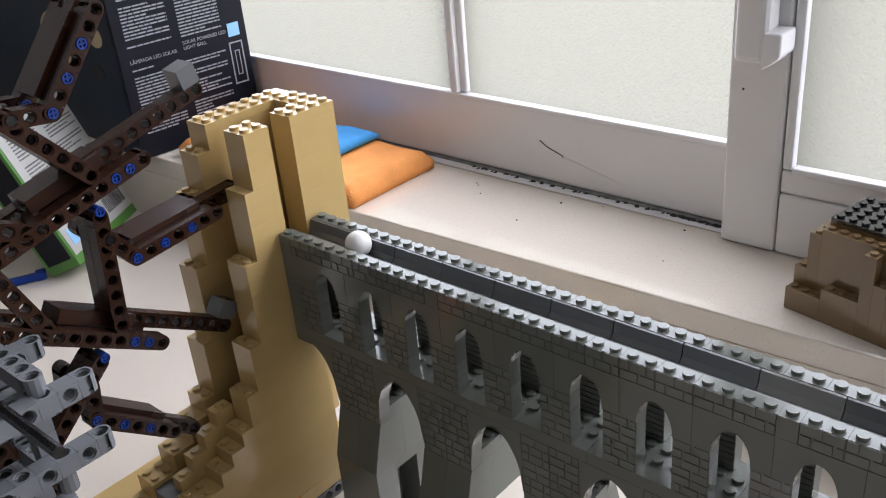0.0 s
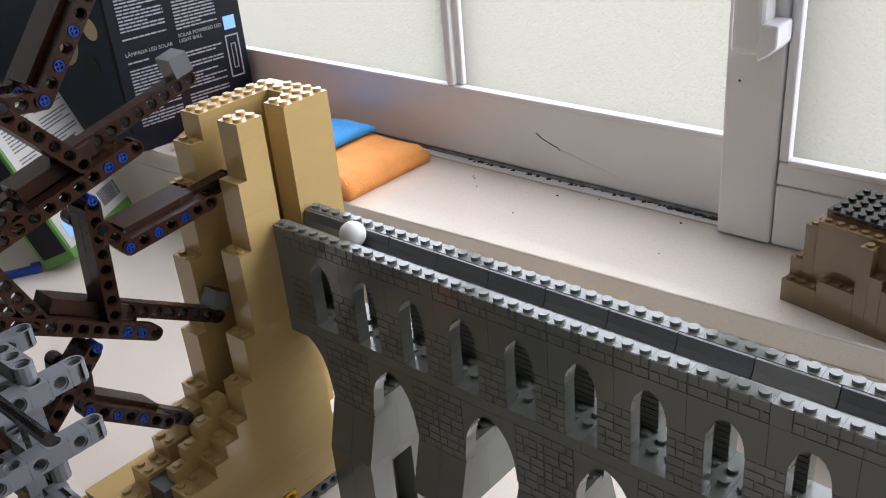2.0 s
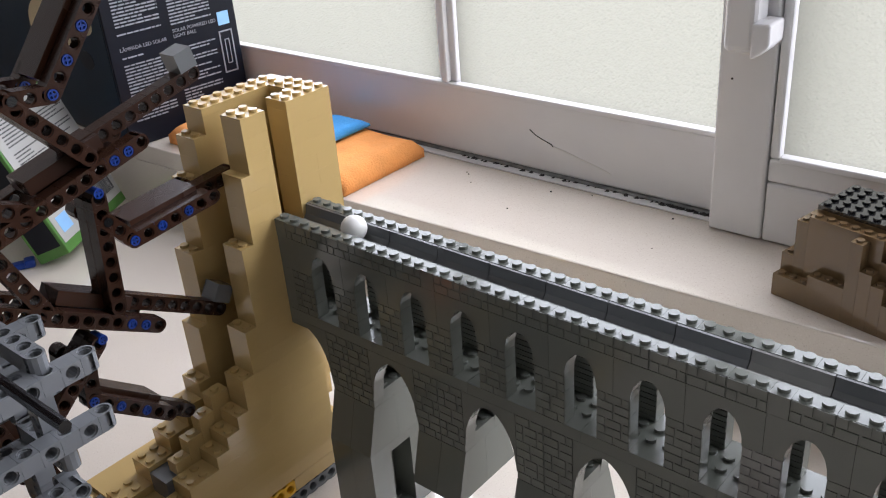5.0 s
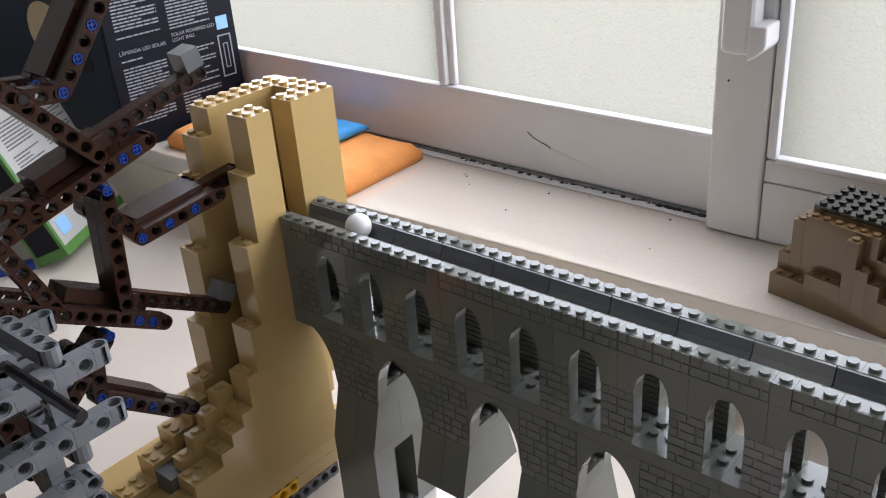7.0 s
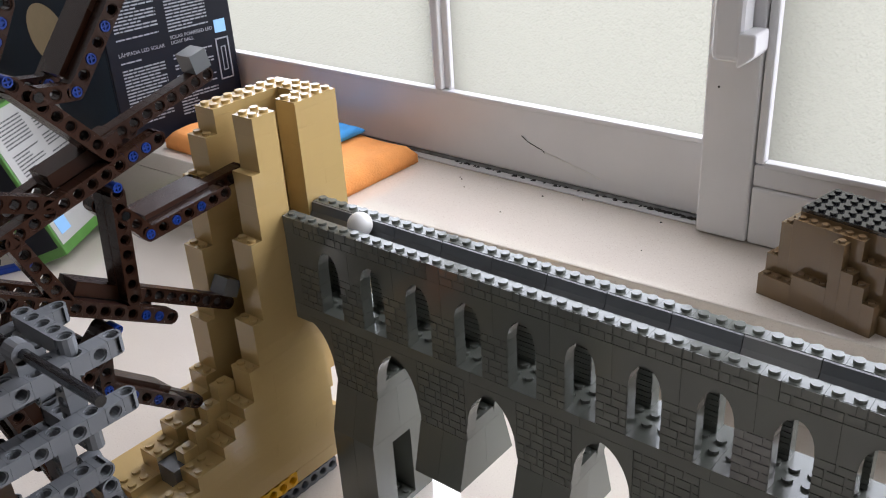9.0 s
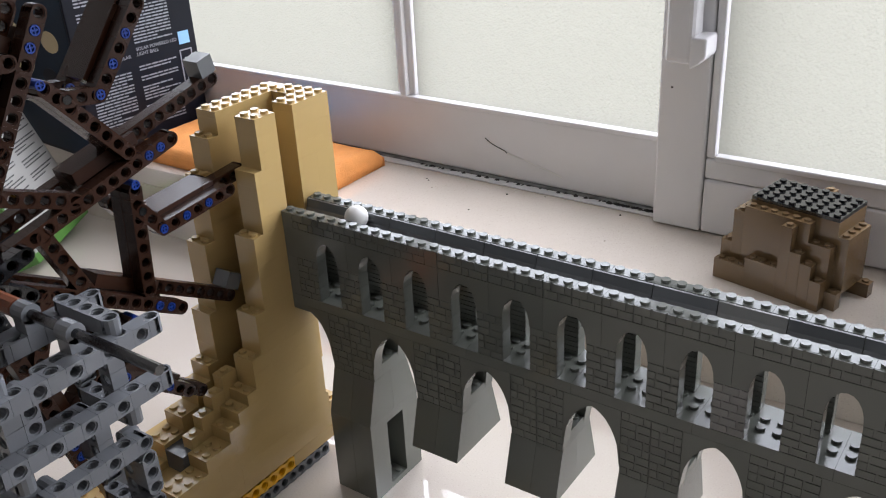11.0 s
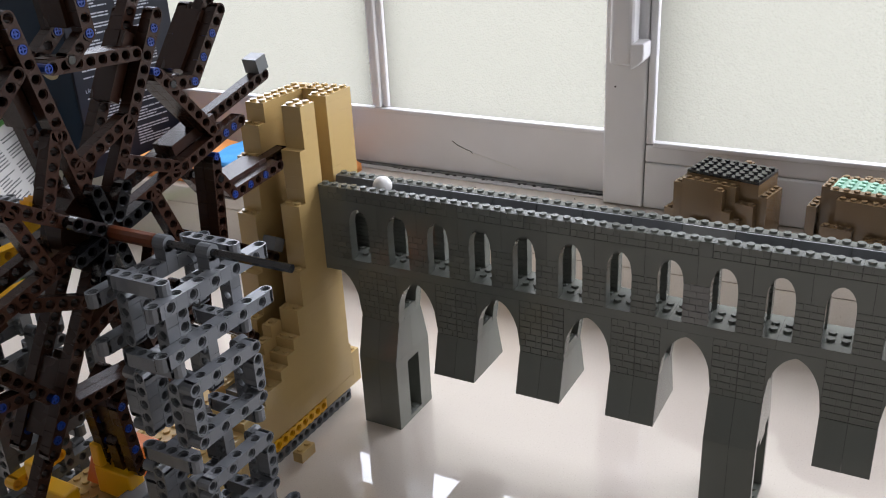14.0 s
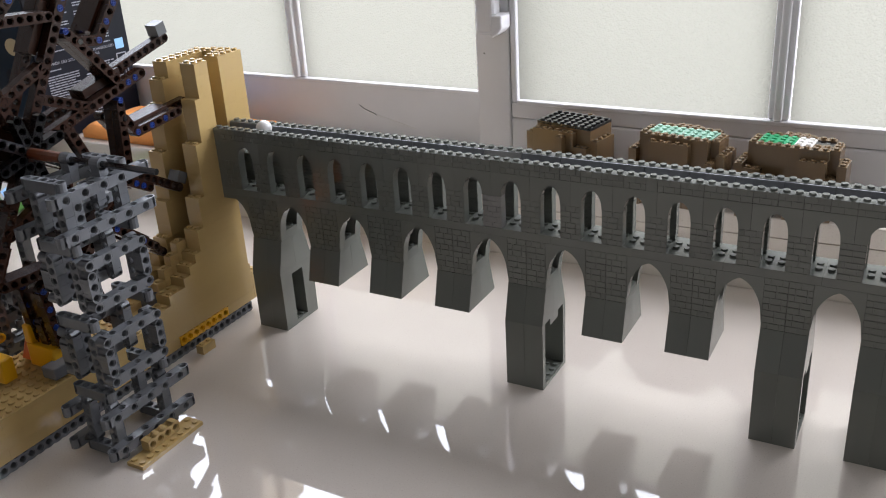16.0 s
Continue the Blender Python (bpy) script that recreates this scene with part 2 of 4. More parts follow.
def window():
    win = empty("window_1", (0, WY, SILL), "white aluminium sliding window with frosted glass panes", "window", kind="structure")
    def bar(name, b, mat=FRAME, bev=0.002, label=""):
        g = Geo()
        g.box(*b)
        ob = put(name, g.mesh(name, mat), win, at(0, -WY, -SILL), label)
        soften(ob, bev)
        return ob
    ZT, ZM = 1.18, 0.33
    # rear sash: rail, stile, glazing bar
    bar("bottom_rail", (-0.84, WY, SILL + 0.003, 0.0882, WY + 0.03, 0.1405))
    bar("glazing_bead", (-0.80, WY - 0.0015, 0.139, 0.0882, WY + 0.012, 0.1437), bev=0.0012)
    bar("glazing_bar", (-0.188, WY + 0.003, 0.144, -0.167, WY + 0.022, ZT))
    bar("bar_ridge", (-0.1815, WY - 0.003, 0.144, -0.1735, WY + 0.004, ZT))
    bar("left_stile", (-0.84, WY, 0.144, -0.79, WY + 0.03, ZT))
    # front sash, sliding on the nearer track
    bar("meeting_stile", (0.0887, WR, SILL + 0.001, 0.1285, WR + 0.034, ZT))
    bar("bottom_rail", (0.1292, WR + 0.001, SILL + 0.001, 1.52, WR + 0.03, 0.1222))
    bar("bottom_rail", (0.1292, WR + 0.0015, 0.1227, 1.52, WR + 0.03, 0.1395))
    bar("side_rail", (0.1292, WR + 0.0015, 0.14, 0.1365, WR + 0.03, ZT))
    bar("glazing_bead", (0.137, WR - 0.001, 0.1385, 1.52, WR + 0.010, 0.1432), bev=0.0012)
    bar("glazing_bar", (0.4005, WR + 0.003, 0.1435, 0.4205, WR + 0.022, ZT))
    bar("bar_ridge", (0.4065, WR - 0.003, 0.1435, 0.4145, WR + 0.004, ZT))
    bar("glazing_bar", (0.95, WR + 0.003, 0.1435, 0.97, WR + 0.022, ZT))
    bar("top_rail", (-0.86, WR, ZT + 0.001, 1.55, WY + 0.03, 1.21))
    # added strip: stops the lamp showing through the gap beside the stile
    bar("gap_light_stop", (0.120, WR + 0.0345, SILL + 0.003, 0.138, WR + 0.038, ZT), RUBBER, 0.0005, "added grey strip that stops lamp light behind the stile")
    # track between rail and sill
    bar("track", (-0.84, WY - 0.0120, SILL + 0.0002, 0.0882, WY - 0.0030, SILL + 0.0014), FRAME, 0.0004, "white sliding track")
    bar("track_seal", (-0.84, WY - 0.0028, SILL + 0.0003, 0.0882, WY + 0.03, SILL + 0.0028), RUBBER, 0.0008, "dirty grey track seal")
    # flat pull handle of the meeting stile, with its hook
    g = Geo()
    g.box(0.0985, WR - 0.020, 0.2165, 0.1215, WR - 0.0005, 0.46)
    h = put("handle", g.mesh("handle", FRAME), win, at(0, -WY, -SILL), "white flat pull handle")
    soften(h, 0.005, 3)
    g = Geo()
    pts = [(0.1195, 0.2145), (0.1265, 0.2190), (0.1318, 0.2245), (0.1318, 0.2385), (0.1195, 0.2385)]
    g.hexa([(x, WR - 0.024, z) for x, z in pts], [(x, WR - 0.0005, z) for x, z in pts])
    h = put("latch", g.mesh("latch", FRAME), win, at(0, -WY, -SILL), "white latch hook")
    soften(h, 0.0018, 3)
    g = Geo()
    g.tube((0.0992, WR - 0.0003, 0.193), (0.0992, WR + 0.001, 0.193), 0.0009, 8)
    put("screw_dot", g.mesh("screw_dot", DIRT), win, at(0, -WY, -SILL), "dark dot in the stile")
    for a, b, z, y in ((-0.79, -0.1885, 0.1435, WY), (-0.1665, 0.0885, 0.1435, WY), (0.137, 0.400, 0.143, WR), (0.421, 0.9495, 0.143, WR), (0.9705, 1.52, 0.143, WR)):
        g = Geo()
        g.box(a, y + 0.007, z, b, y + 0.012, ZM)
        p = put("pane", g.mesh("pane", FROST), win, at(0, -WY, -SILL), "frosted textured glass pane")
        p.visible_shadow = False
        # unseen transom and clear upper pane, added so glossy tops mirror the lamp
        bar("transom", (a, y + 0.004, ZM + 0.0005, b, y + 0.022, ZM + 0.012))
        g = Geo()
        g.box(a, y + 0.007, ZM + 0.0125, b, y + 0.012, ZT)
        p = put("pane", g.mesh("pane", GLASS), win, at(0, -WY, -SILL), "unseen clear upper pane, added for glints")
        p.visible_shadow = False
    # dirt in the track
    g = Geo()
    rnd = random.Random(5)
    for i in range(90):
        x = rnd.uniform(-0.16, 0.085) if i < 50 else rnd.uniform(0.035, 0.086)
        r = rnd.uniform(0.0004, 0.0013)
        y, z = WY - 0.0040 - rnd.random() * 0.003, SILL + 0.0014
        g.add([(x - r * 2, y, z), (x + r * 2, y + 0.001, z), (x, y + 0.003, z + r), (x, y - 0.001, z + 0.0002)], [(0, 1, 2), (0, 3, 1), (0, 2, 3), (1, 3, 2)])
    tagged(new("dirt", g.mesh("dirt", DIRT)), "black dirt crumbs in the window track", "dirt", kind="stuff")


def wisp():
    g = Geo()
    dark = [(-0.0870, 0.1150), (-0.0810, 0.1110), (-0.0745, 0.1085), (-0.0650, 0.1055), (-0.0632, 0.1035)]
    for (a, b), (c, d) in zip(dark, dark[1:]):
        g.tube((a, WY - 0.0004, b), (c, WY - 0.0004, d), 0.0004, 6)
    tagged(new("dark_thread", g.mesh("dark_thread", DIRT)), "dark dried thread stuck to the window rail", "thread")
    g = Geo()
    pale = [(-0.0632, 0.1040), (-0.050, 0.1015), (-0.034, 0.0975), (-0.020, 0.0945), (-0.007, 0.0905)]
    for (a, b), (c, d) in zip(pale, pale[1:]):
        g.tube((a, WY - 0.0004, b), (c, WY - 0.0004, d), 0.0003, 6)
    tagged(new("cobweb_thread", g.mesh("cobweb_thread", WHITE)), "pale cobweb thread on the window rail", "cobweb")


def crumbs():
    g = Geo()
    rnd = random.Random(9)
    for x, y in ((-0.131, 0.301), (-0.135, 0.304), (-0.118, 0.288), (-0.048, 0.307), (0.07, 0.262), (-0.06, 0.262), (0.060, 0.313), (-0.015, 0.318)):
        r = rnd.uniform(0.0007, 0.0013)
        g.add([(x - r, y, SILL), (x + r, y, SILL), (x, y + r, SILL), (x, y - r, SILL), (x, y, SILL + r)], [(0, 2, 4), (2, 1, 4), (1, 3, 4), (3, 0, 4), (0, 3, 1, 2)])
    tagged(new("crumbs", g.mesh("crumbs", DIRT)), "dark crumbs on the window sill", "crumbs", kind="stuff")


room()
window()
crumbs()
wisp()

# ---- aqueduct ----
AX0, NWIN = -0.016, 24
AX1 = AX0 + 0.032 * NWIN + 0.016
ZTOP, ZCRS, ZSPR, ZWIN, ZPL, ZLOW, ZFL = 0.188, 0.1784, 0.165, 0.133, 0.1264, 0.0875, 0.058
TALL = (0, 4, 7, 8, 10, 11)


def masonry(w, h, courses, seed, studs=0, d=S):
    """A profile brick: raised courses of small bricks on the outer face (towards -y)."""
    g = Geo()
    e, rec = 0.00006, 0.0005
    g.box(e, rec, e, w - e, d - e, h - e)
    ch = h / courses
    for c in range(courses):
        cuts = ([0, 0.30, 0.78, 1.0] if (c + seed) % 2 else [0, 0.54, 1.0]) if w < 0.02 else ([0, 0.32, 0.66, 1.0] if (c + seed) % 2 else [0, 0.18, 0.5, 0.82, 1.0])
        for a, b in zip(cuts, cuts[1:]):
            k = 0.00036
            x0, x1, z0, z1 = a * w + (k * 1.5 if a else k * 0.8), b * w - (k * 1.5 if b < 1 else k * 0.8), c * ch + k * 0.65, (c + 1) * ch - k * 0.65
            g.add([(x0, rec, z0), (x1, rec, z0), (x1, rec, z1), (x0, rec, z1), (x0 + 0.0001, 0, z0 + 0.0001), (x1 - 0.0001, 0, z0 + 0.0001), (x1 - 0.0001, 0, z1 - 0.0001), (x0 + 0.0001, 0, z1 - 0.0001)],
                  [(4, 5, 6, 7), (0, 1, 5, 4), (1, 2, 6, 5), (2, 3, 7, 6), (3, 0, 4, 7)])
    for i in range(studs):
        g.stud(S * (i + 0.5), d / 2, h - e)
    return g


def arch_brick(w, h, half, top, crown):
    """Straight brick with a round-headed opening from below; crown: thickness over the apex."""
    g = Geo()
    e, n = 0.00006, 10
    c = w / 2
    rise = h - crown
    xs = [c - half * math.cos(math.pi * i / n) for i in range(n + 1)]
    zs = [rise * math.sin(math.pi * i / n) for i in range(n + 1)]
    pts = [(e, e)] + [(x, max(z, e)) for x, z in zip(xs, zs)] + [(w - e, e), (w - e, h - e)]
    m = len(pts)
    poly = pts + [(e, h - e)]
    # strips from the arch to the top edge keep all faces convex
    for y in (e, S - e):
        vs, fs = [], []
        top_x = [e] + xs + [w - e]
        low = [(e, e)] + [(x, max(z, e)) for x, z in zip(xs, zs)] + [(w - e, e)]
        for (x, z), tx in zip(low, top_x):
            vs += [(x, y, z), (tx, y, h - e)]
        fs = [(2 * i, 2 * i + 2, 2 * i + 3, 2 * i + 1) for i in range(len(low) - 1)]
        g.add(vs, fs)
    k = len(poly)
    g.add([(x, e, z) for x, z in poly] + [(x, S - e, z) for x, z in poly], [(i, (i + 1) % k, k + (i + 1) % k, k + i) for i in range(k)])
    return g


def half_arch(h, curve):
    """Left half of a pointed arch wall block: from x=0 (apex) to x=0.016 (pier), opening below the curve."""
    g = Geo()
    e = 0.00006
    n = len(curve)
    for y in (e, S - e):
        vs = []
        for x, z in curve:
            vs += [(x, y, min(z, h - 2 * e)), (x, y, h - e)]
        g.add(vs, [(2 * i, 2 * i + 2, 2 * i + 3, 2 * i + 1) for i in range(n - 1)])
    loop = [(x, min(z, h - 2 * e)) for x, z in curve] + [(curve[-1][0], h - e), (curve[0][0], h - e)]
    k = len(loop)
    g.add([(x, e, z) for x, z in loop] + [(x, S - e, z) for x, z in loop], [(i, (i + 1) % k, k + (i + 1) % k, k + i) for i in range(k)])
    return g


def aqueduct():
    aq = empty("toy_aqueduct", (0, 0, 0), "dark grey toy-brick aqueduct with two tiers of arches", "toy aqueduct")
    rnd = random.Random(3)
    hA, hC = ZTOP - ZCRS, (ZCRS - 0.0192 - ZWIN) / 3
    top2 = [masonry(2 * S, hA, 2, s, 2).mesh("top_brick", DGREY) for s in (0, 1)]
    top1 = Geo()
    top1.box(0.00006, 0, 0.00006, S - 0.00006, S - 0.00006, hA - 0.00006)
    top1.stud(S / 2, S / 2, hA)
    top1 = top1.mesh("top_brick", DGREY)
    pil = [masonry(2 * S, hC, 2, s).mesh("pillar_brick", DGREY) for s in (0, 1)]
    clear = masonry(2 * S, hC, 2, 0).mesh("clear_brick", CLEAR)
    # pillar bricks of the far wall, ribbed on the side towards the channel
    ribbed = []
    for q in (0, 1):
        g = masonry(2 * S, hC, 2, q)
        for c in range(3):
            g.box(0.0002, S - 0.0002, (c + 0.12) * hC / 3, 2 * S - 0.0002, S + 0.0004, (c + 0.88) * hC / 3)
        ribbed.append(g.mesh("pillar_brick", DGREY))
    arch = arch_brick(4 * S, 0.0192, S, 0, 0.0054).mesh("arch_brick", DGREY)
    hE = ZPL - ZLOW
    nE = 4
    bE = hE / nE
    low = [masonry(2 * S, bE, 2, s).mesh("pier_brick", DGREY) for s in (0, 1)]
    # pointed arch, springing at the pier edge
    curve = []
    for i in range(11):
        u = i / 10
        curve.append((0.016 * u, hE - 0.003 - (hE - 0.003 - 0.004) * (1 - math.sqrt(max(0, 1 - (0.12 + 0.88 * u) ** 1.9))) / 1.0))
    curve = [(x, max(z, 0.0)) for x, z in curve]
    ha = half_arch(hE, curve).mesh("half_arch", DGREY)
    mirror = Matrix.Scale(-1, 4, (1, 0, 0))
    turn = Matrix.Rotation(math.pi, 4, "Z")
    for back in (False, True):
        def lay(name, me, x, z, w):
            if back:
                put(name, me, aq, at(x + w, 4 * S, z) @ turn)
            else:
                put(name, me, aq, at(x, 0, z))
        # top course with its studs
        x, i = AX0, 0
        while x < AX1 - 1e-6:
            if i == 0 or rnd.random() < 0.06 or abs(x - 0.256) < 1e-6:
                lay("top_brick", top1, x, ZCRS, S)
                x += S
            else:
                lay("top_brick", top2[i % 2], x, ZCRS, 2 * S)
                x += 2 * S
            i += 1
        for n in range(NWIN):
            x = 0.032 * n
            lay("arch_brick", arch, x, ZCRS - 0.0192, 4 * S)
            for c in range(3):
                lay("clear_brick" if (not back and n == 8 and c < 3) else "pillar_brick", clear if (not back and n == 8) else (ribbed if back else pil)[(c + n) % 2], x - S, ZWIN + c * hC, 2 * S)
        g = Geo()
        g.box(AX0, 0.0002, ZCRS - 0.0192, -0.00006, S, ZCRS)
        g.box(AX0, 0.0002, ZWIN, -S, S, ZCRS - 0.0193)
        lay("end_brick", g.mesh("end_brick", DGREY), 0 if not back else AX0 - S, 0, 0)
        # lower tier
        for k in range(12):
            px = 0.012 + 0.064 * k
            for c in range(nE):
                for j in range(2):
                    lay("pier_brick", low[(c + j + k) % 2], px + 2 * S * j, ZLOW + c * bE, 2 * S)
            ax = px + 0.048
            put("half_arch", ha, aq, at(ax, 3 * S if back else 0, ZLOW) @ mirror)
            put("half_arch", ha, aq, at(ax, 3 * S if back else 0, ZLOW))
            if k == 0:
                put("half_arch", ha, aq, at(-0.004, 3 * S if back else 0, ZLOW))
                g = Geo()
                g.box(AX0, 0.0002 + (3 * S if back else 0), ZPL - 0.004, -0.0041, S + (3 * S if back else 0), ZPL)
                put("end_plate", g.mesh("end_plate", DGREY), aq)
    # plates between the tiers, with studs showing through the windows
    for n in range(NWIN // 2):
        g = Geo()
        x = AX0 + 0.064 * n
        g.box(x + 0.00006, 0.0001, ZPL + 0.00006, x + 0.064 - 0.00006, 4 * S - 0.0001, ZWIN - 0.0001)
        for i in range(8):
            for j in (1, 2):
                g.stud(x + S * (i + 0.5), S * (j + 0.5), ZWIN - 0.0001)
        put("plate", g.mesh("plate", DGREY), aq)
    # water channel of curved slopes
    prof = [(S, ZTOP - 0.0003), (S + 0.0012, ZTOP - 0.0005), (S + 0.0022, ZTOP - 0.0056), (S + 0.0040, ZTOP - 0.0078), (2 * S, ZTOP - 0.0084)]
    prof = prof + [(4 * S - y, z) for y, z in prof[-2::-1]]
    g = Geo()
    w = 0.0316
    k = len(prof)
    loop = prof + [(3 * S - 0.0001, ZCRS - 0.006), (S + 0.0001, ZCRS - 0.006)]
    g.hexa([(0.00005, y, z) for y, z in loop], [(w, y, z) for y, z in loop])
    chan = g.mesh("channel_piece", MGREY)
    chan_c = g.mesh("channel_piece", CLEAR)
    for n in range(NWIN):
        put("channel_piece", chan_c if n == 8 else chan, aq, at(AX0 + 0.032 * n, 0, 0))
    # piers: flared slopes, and legs down to the worktop
    e = 0.00006
    g = Geo()
    g.hexa([(e, -S, ZFL), (2 * S - e, -S, ZFL), (2 * S - e, 2 * S - e, ZFL), (e, 2 * S - e, ZFL)],
           [(e, 0, ZLOW - e), (2 * S - e, 0, ZLOW - e), (2 * S - e, 2 * S - e, ZLOW - e), (e, 2 * S - e, ZLOW - e)])
    slope = g.mesh("slope_brick", DGREY)
    g = Geo()
    g.box(e, -S + e, 0, 2 * S - e, S, ZFL - e)
    leg = g.mesh("leg_panel", DGREY)
    g = Geo()
    g.box(e, -S + e, 0, 2 * S - e, -0.003, ZFL - e)
    thin_leg = g.mesh("leg_panel", DGREY)
    g = Geo()
    g.box(e, -0.0028, 0, 4 * S - e, 4 * S + 0.0028, 0.0032)
    for i in range(4):
        for j in range(4):
            g.stud(S * (i + 0.5), S * (j + 0.5), 0.0032)
    open_foot = g.mesh("foot_plate", DGREY)
    g = Geo()
    g.box(e, S, ZLOW, 4 * S - e, 3 * S, ZLOW + 0.008)
    for i in range(4):
        for j in (1, 2):
            g.stud(S * (i + 0.5), S * (j + 0.5), ZLOW + 0.008)
    cap = g.mesh("cap_plate", DGREY)
    g = Geo()
    g.box(e, S, 0, 4 * S - e, 3 * S, 0.004)
    for i in range(2):
        for j in (1, 2):
            g.stud(S * (2.5 + i), S * (j + 0.5), 0.004)
    foot = g.mesh("foot_brick", DGREY)
    g = Geo()
    g.box(e, S, ZFL - 0.006, 4 * S - e, 3 * S, ZFL - e)
    lintel = g.mesh("lintel", DGREY)
    g = Geo()
    g.box(e, S, 0.004, 2 * S, 3 * S, ZFL - 0.006)
    fill = g.mesh("inner_panel", DGREY)
    for k in range(12):
        px = 0.012 + 0.064 * k
        for j in range(2):
            put("slope_brick", slope, aq, at(px + 2 * S * j, 0, 0))
            put("slope_brick", slope, aq, at(px + 2 * S * (j + 1), 4 * S, 0) @ turn)
            if k in TALL:
                side = thin_leg if k else leg
                put("leg_panel", side, aq, at(px + 2 * S * j, 0, 0))
                put("leg_panel", side, aq, at(px + 2 * S * (j + 1), 4 * S, 0) @ turn)
        put("cap_plate", cap, aq, at(px, 0, 0))
        if k in TALL:
            put("foot_brick", open_foot if k else foot, aq, at(px, 0, 0))
            put("lintel", lintel, aq, at(px, 0, 0))
            if k == 0:
                put("inner_panel", fill, aq, at(px, 0, 0))


aqueduct()

# ---- tan tower ----
TX1 = -0.0162


def tan_wall(parent, x0, x1, z0, z1, y0, y1, seed, mat=TAN):
    """Courses of long bricks with staggered joints."""
    rnd = random.Random(seed)
    z = z0
    while z < z1 - 1e-5:
        h = min(BH, z1 - z)
        y = y0
        while y < y1 - 1e-5:
            L = min(S * rnd.choice((2, 3, 4, 6)), y1 - y)
            if y1 - y - L < S * 0.9:
                L = y1 - y
            g = Geo()
            e = 0.00002
            g.box(x0 + e, y + e, z + e, x1 - e, y + L - e, z + h - e)
            put("brick", g.mesh("brick", mat), parent)
            y += L
        z += h


def studs_part(parent, pts, mat=TAN):
    g = Geo()
    for x, y, z in pts:
        g.stud(x, y, z)
    put("studs", g.mesh("studs", mat), parent, kind="stuff")


def tower():
    tw = empty("toy_tower", (0, 0, 0), "tall tan toy-brick tower with a stepped ball channel beside the wheel", "toy tower")
    XR0, XL0, XL1 = TX1 - 2 * S, TX1 - 6 * S, TX1 - 4 * S
    right = [(0.247, -0.0102), (0.217, -0.016), (0.179, -0.024), (0.132, -0.032), (0.105, -0.040), (0.085, -0.048), (0.077, -0.057), (0.069, -0.066), (0.061, -0.086), (0.052, -0.110)]
    left = [(0.247, -0.010), (0.233, -0.018), (0.212, -0.026), (0.172, -0.034), (0.128, -0.040), (0.095, -0.048), (0.085, -0.060), (0.073, -0.074), (0.063, -0.090), (0.052, -0.110)]
    st = []
    for prof, xa, xb, seed in ((right, XR0, TX1, 1), (left, XL0, XL1, 2)):
        for i, (zt, yf) in enumerate(prof):
            zb = prof[i + 1][0] if i + 1 < len(prof) else 0.047
            if seed == 1:
                yb = 0.0058 if zt > 0.18 else 0.018
            else:
                yb = 0.051
            tan_wall(tw, xa, xb, zb, zt, yf, yb, seed * 10 + i)
            yf0 = prof[i - 1][1] if i else yb
            y = yf + S / 2
            while y < yf0 - 0.002:
                st += [(xa + S / 2, y, zt), (xb - S / 2, y, zt)]
                y += S
    tan_wall(tw, XR0, TX1, 0.117, 0.247, 0.020, 0.051, 41)
    tan_wall(tw, XL1, XR0, 0.117, 0.247, 0.036, 0.051, 42)
    tan_wall(tw, XL1, XR0, 0.047, 0.172, 0.004, 0.018, 43)
    tan_wall(tw, XL1, XR0, 0.047, 0.117, 0.0185, 0.034, 44)
    for i in range(4):
        st.append((TX1 - S * 1.5, 0.024 + S * i - 0.0005, 0.247))
        st.append((TX1 - S * 0.5, 0.024 + S * i - 0.0005, 0.247))
    for i in range(2):
        for j in range(2):
            st.append((XL1 + S * (i + 0.5), 0.040 + S * j * 0.9, 0.247))
    g = Geo()
    g.box(XL1 + 0.0002, -0.09, 0.047, XR0 - 0.0002, 0.004, 0.06)
    put("channel_floor", g.mesh("channel_floor", MGREY), tw)
    # inner stair of single-stud bricks beside the ball channel
    for i, (zt, ya, yb) in enumerate(((0.095, -0.052, -0.0405), (0.086, -0.062, -0.0521), (0.077, -0.072, -0.0621), (0.068, -0.082, -0.0721))):
        tan_wall(tw, XR0 - S, XR0, 0.0601, zt, ya, yb, 70 + i)
        st += [(XR0 - S / 2, (ya + yb) / 2, zt)]
    # base with its technic rows
    tan_wall(tw, TX1 - 9 * S, TX1, 0.0196, 0.047, -0.1095, 0.020, 51)
    tan_wall(tw, TX1 - 9 * S, TX1 - 0.0086, 0.0098, 0.0194, -0.1095, 0.020, 54)
    tan_wall(tw, TX1 - 0.0085, TX1, 0.0098, 0.0194, -0.1095, -0.0835, 55)
    tan_wall(tw, TX1 - 0.0085, TX1, 0.0098, 0.0194, -0.0185, 0.020, 56)
    tan_wall(tw, TX1 - 9 * S, TX1, 0.0098, 0.044, -0.31, -0.1100, 52)
    tan_wall(tw, TX1 - 9 * S, TX1, 0.0098, 0.0384, 0.0202, 0.030, 53)
    st += [(TX1 - S * (0.5 + i), 0.0255, 0.0384) for i in range(4)]
    st += [(TX1 - S * (0.5 + i), -0.115 - S * j, 0.044) for i in range(9) for j in range(24)]
    studs_part(tw, st)


BEAMS = {}


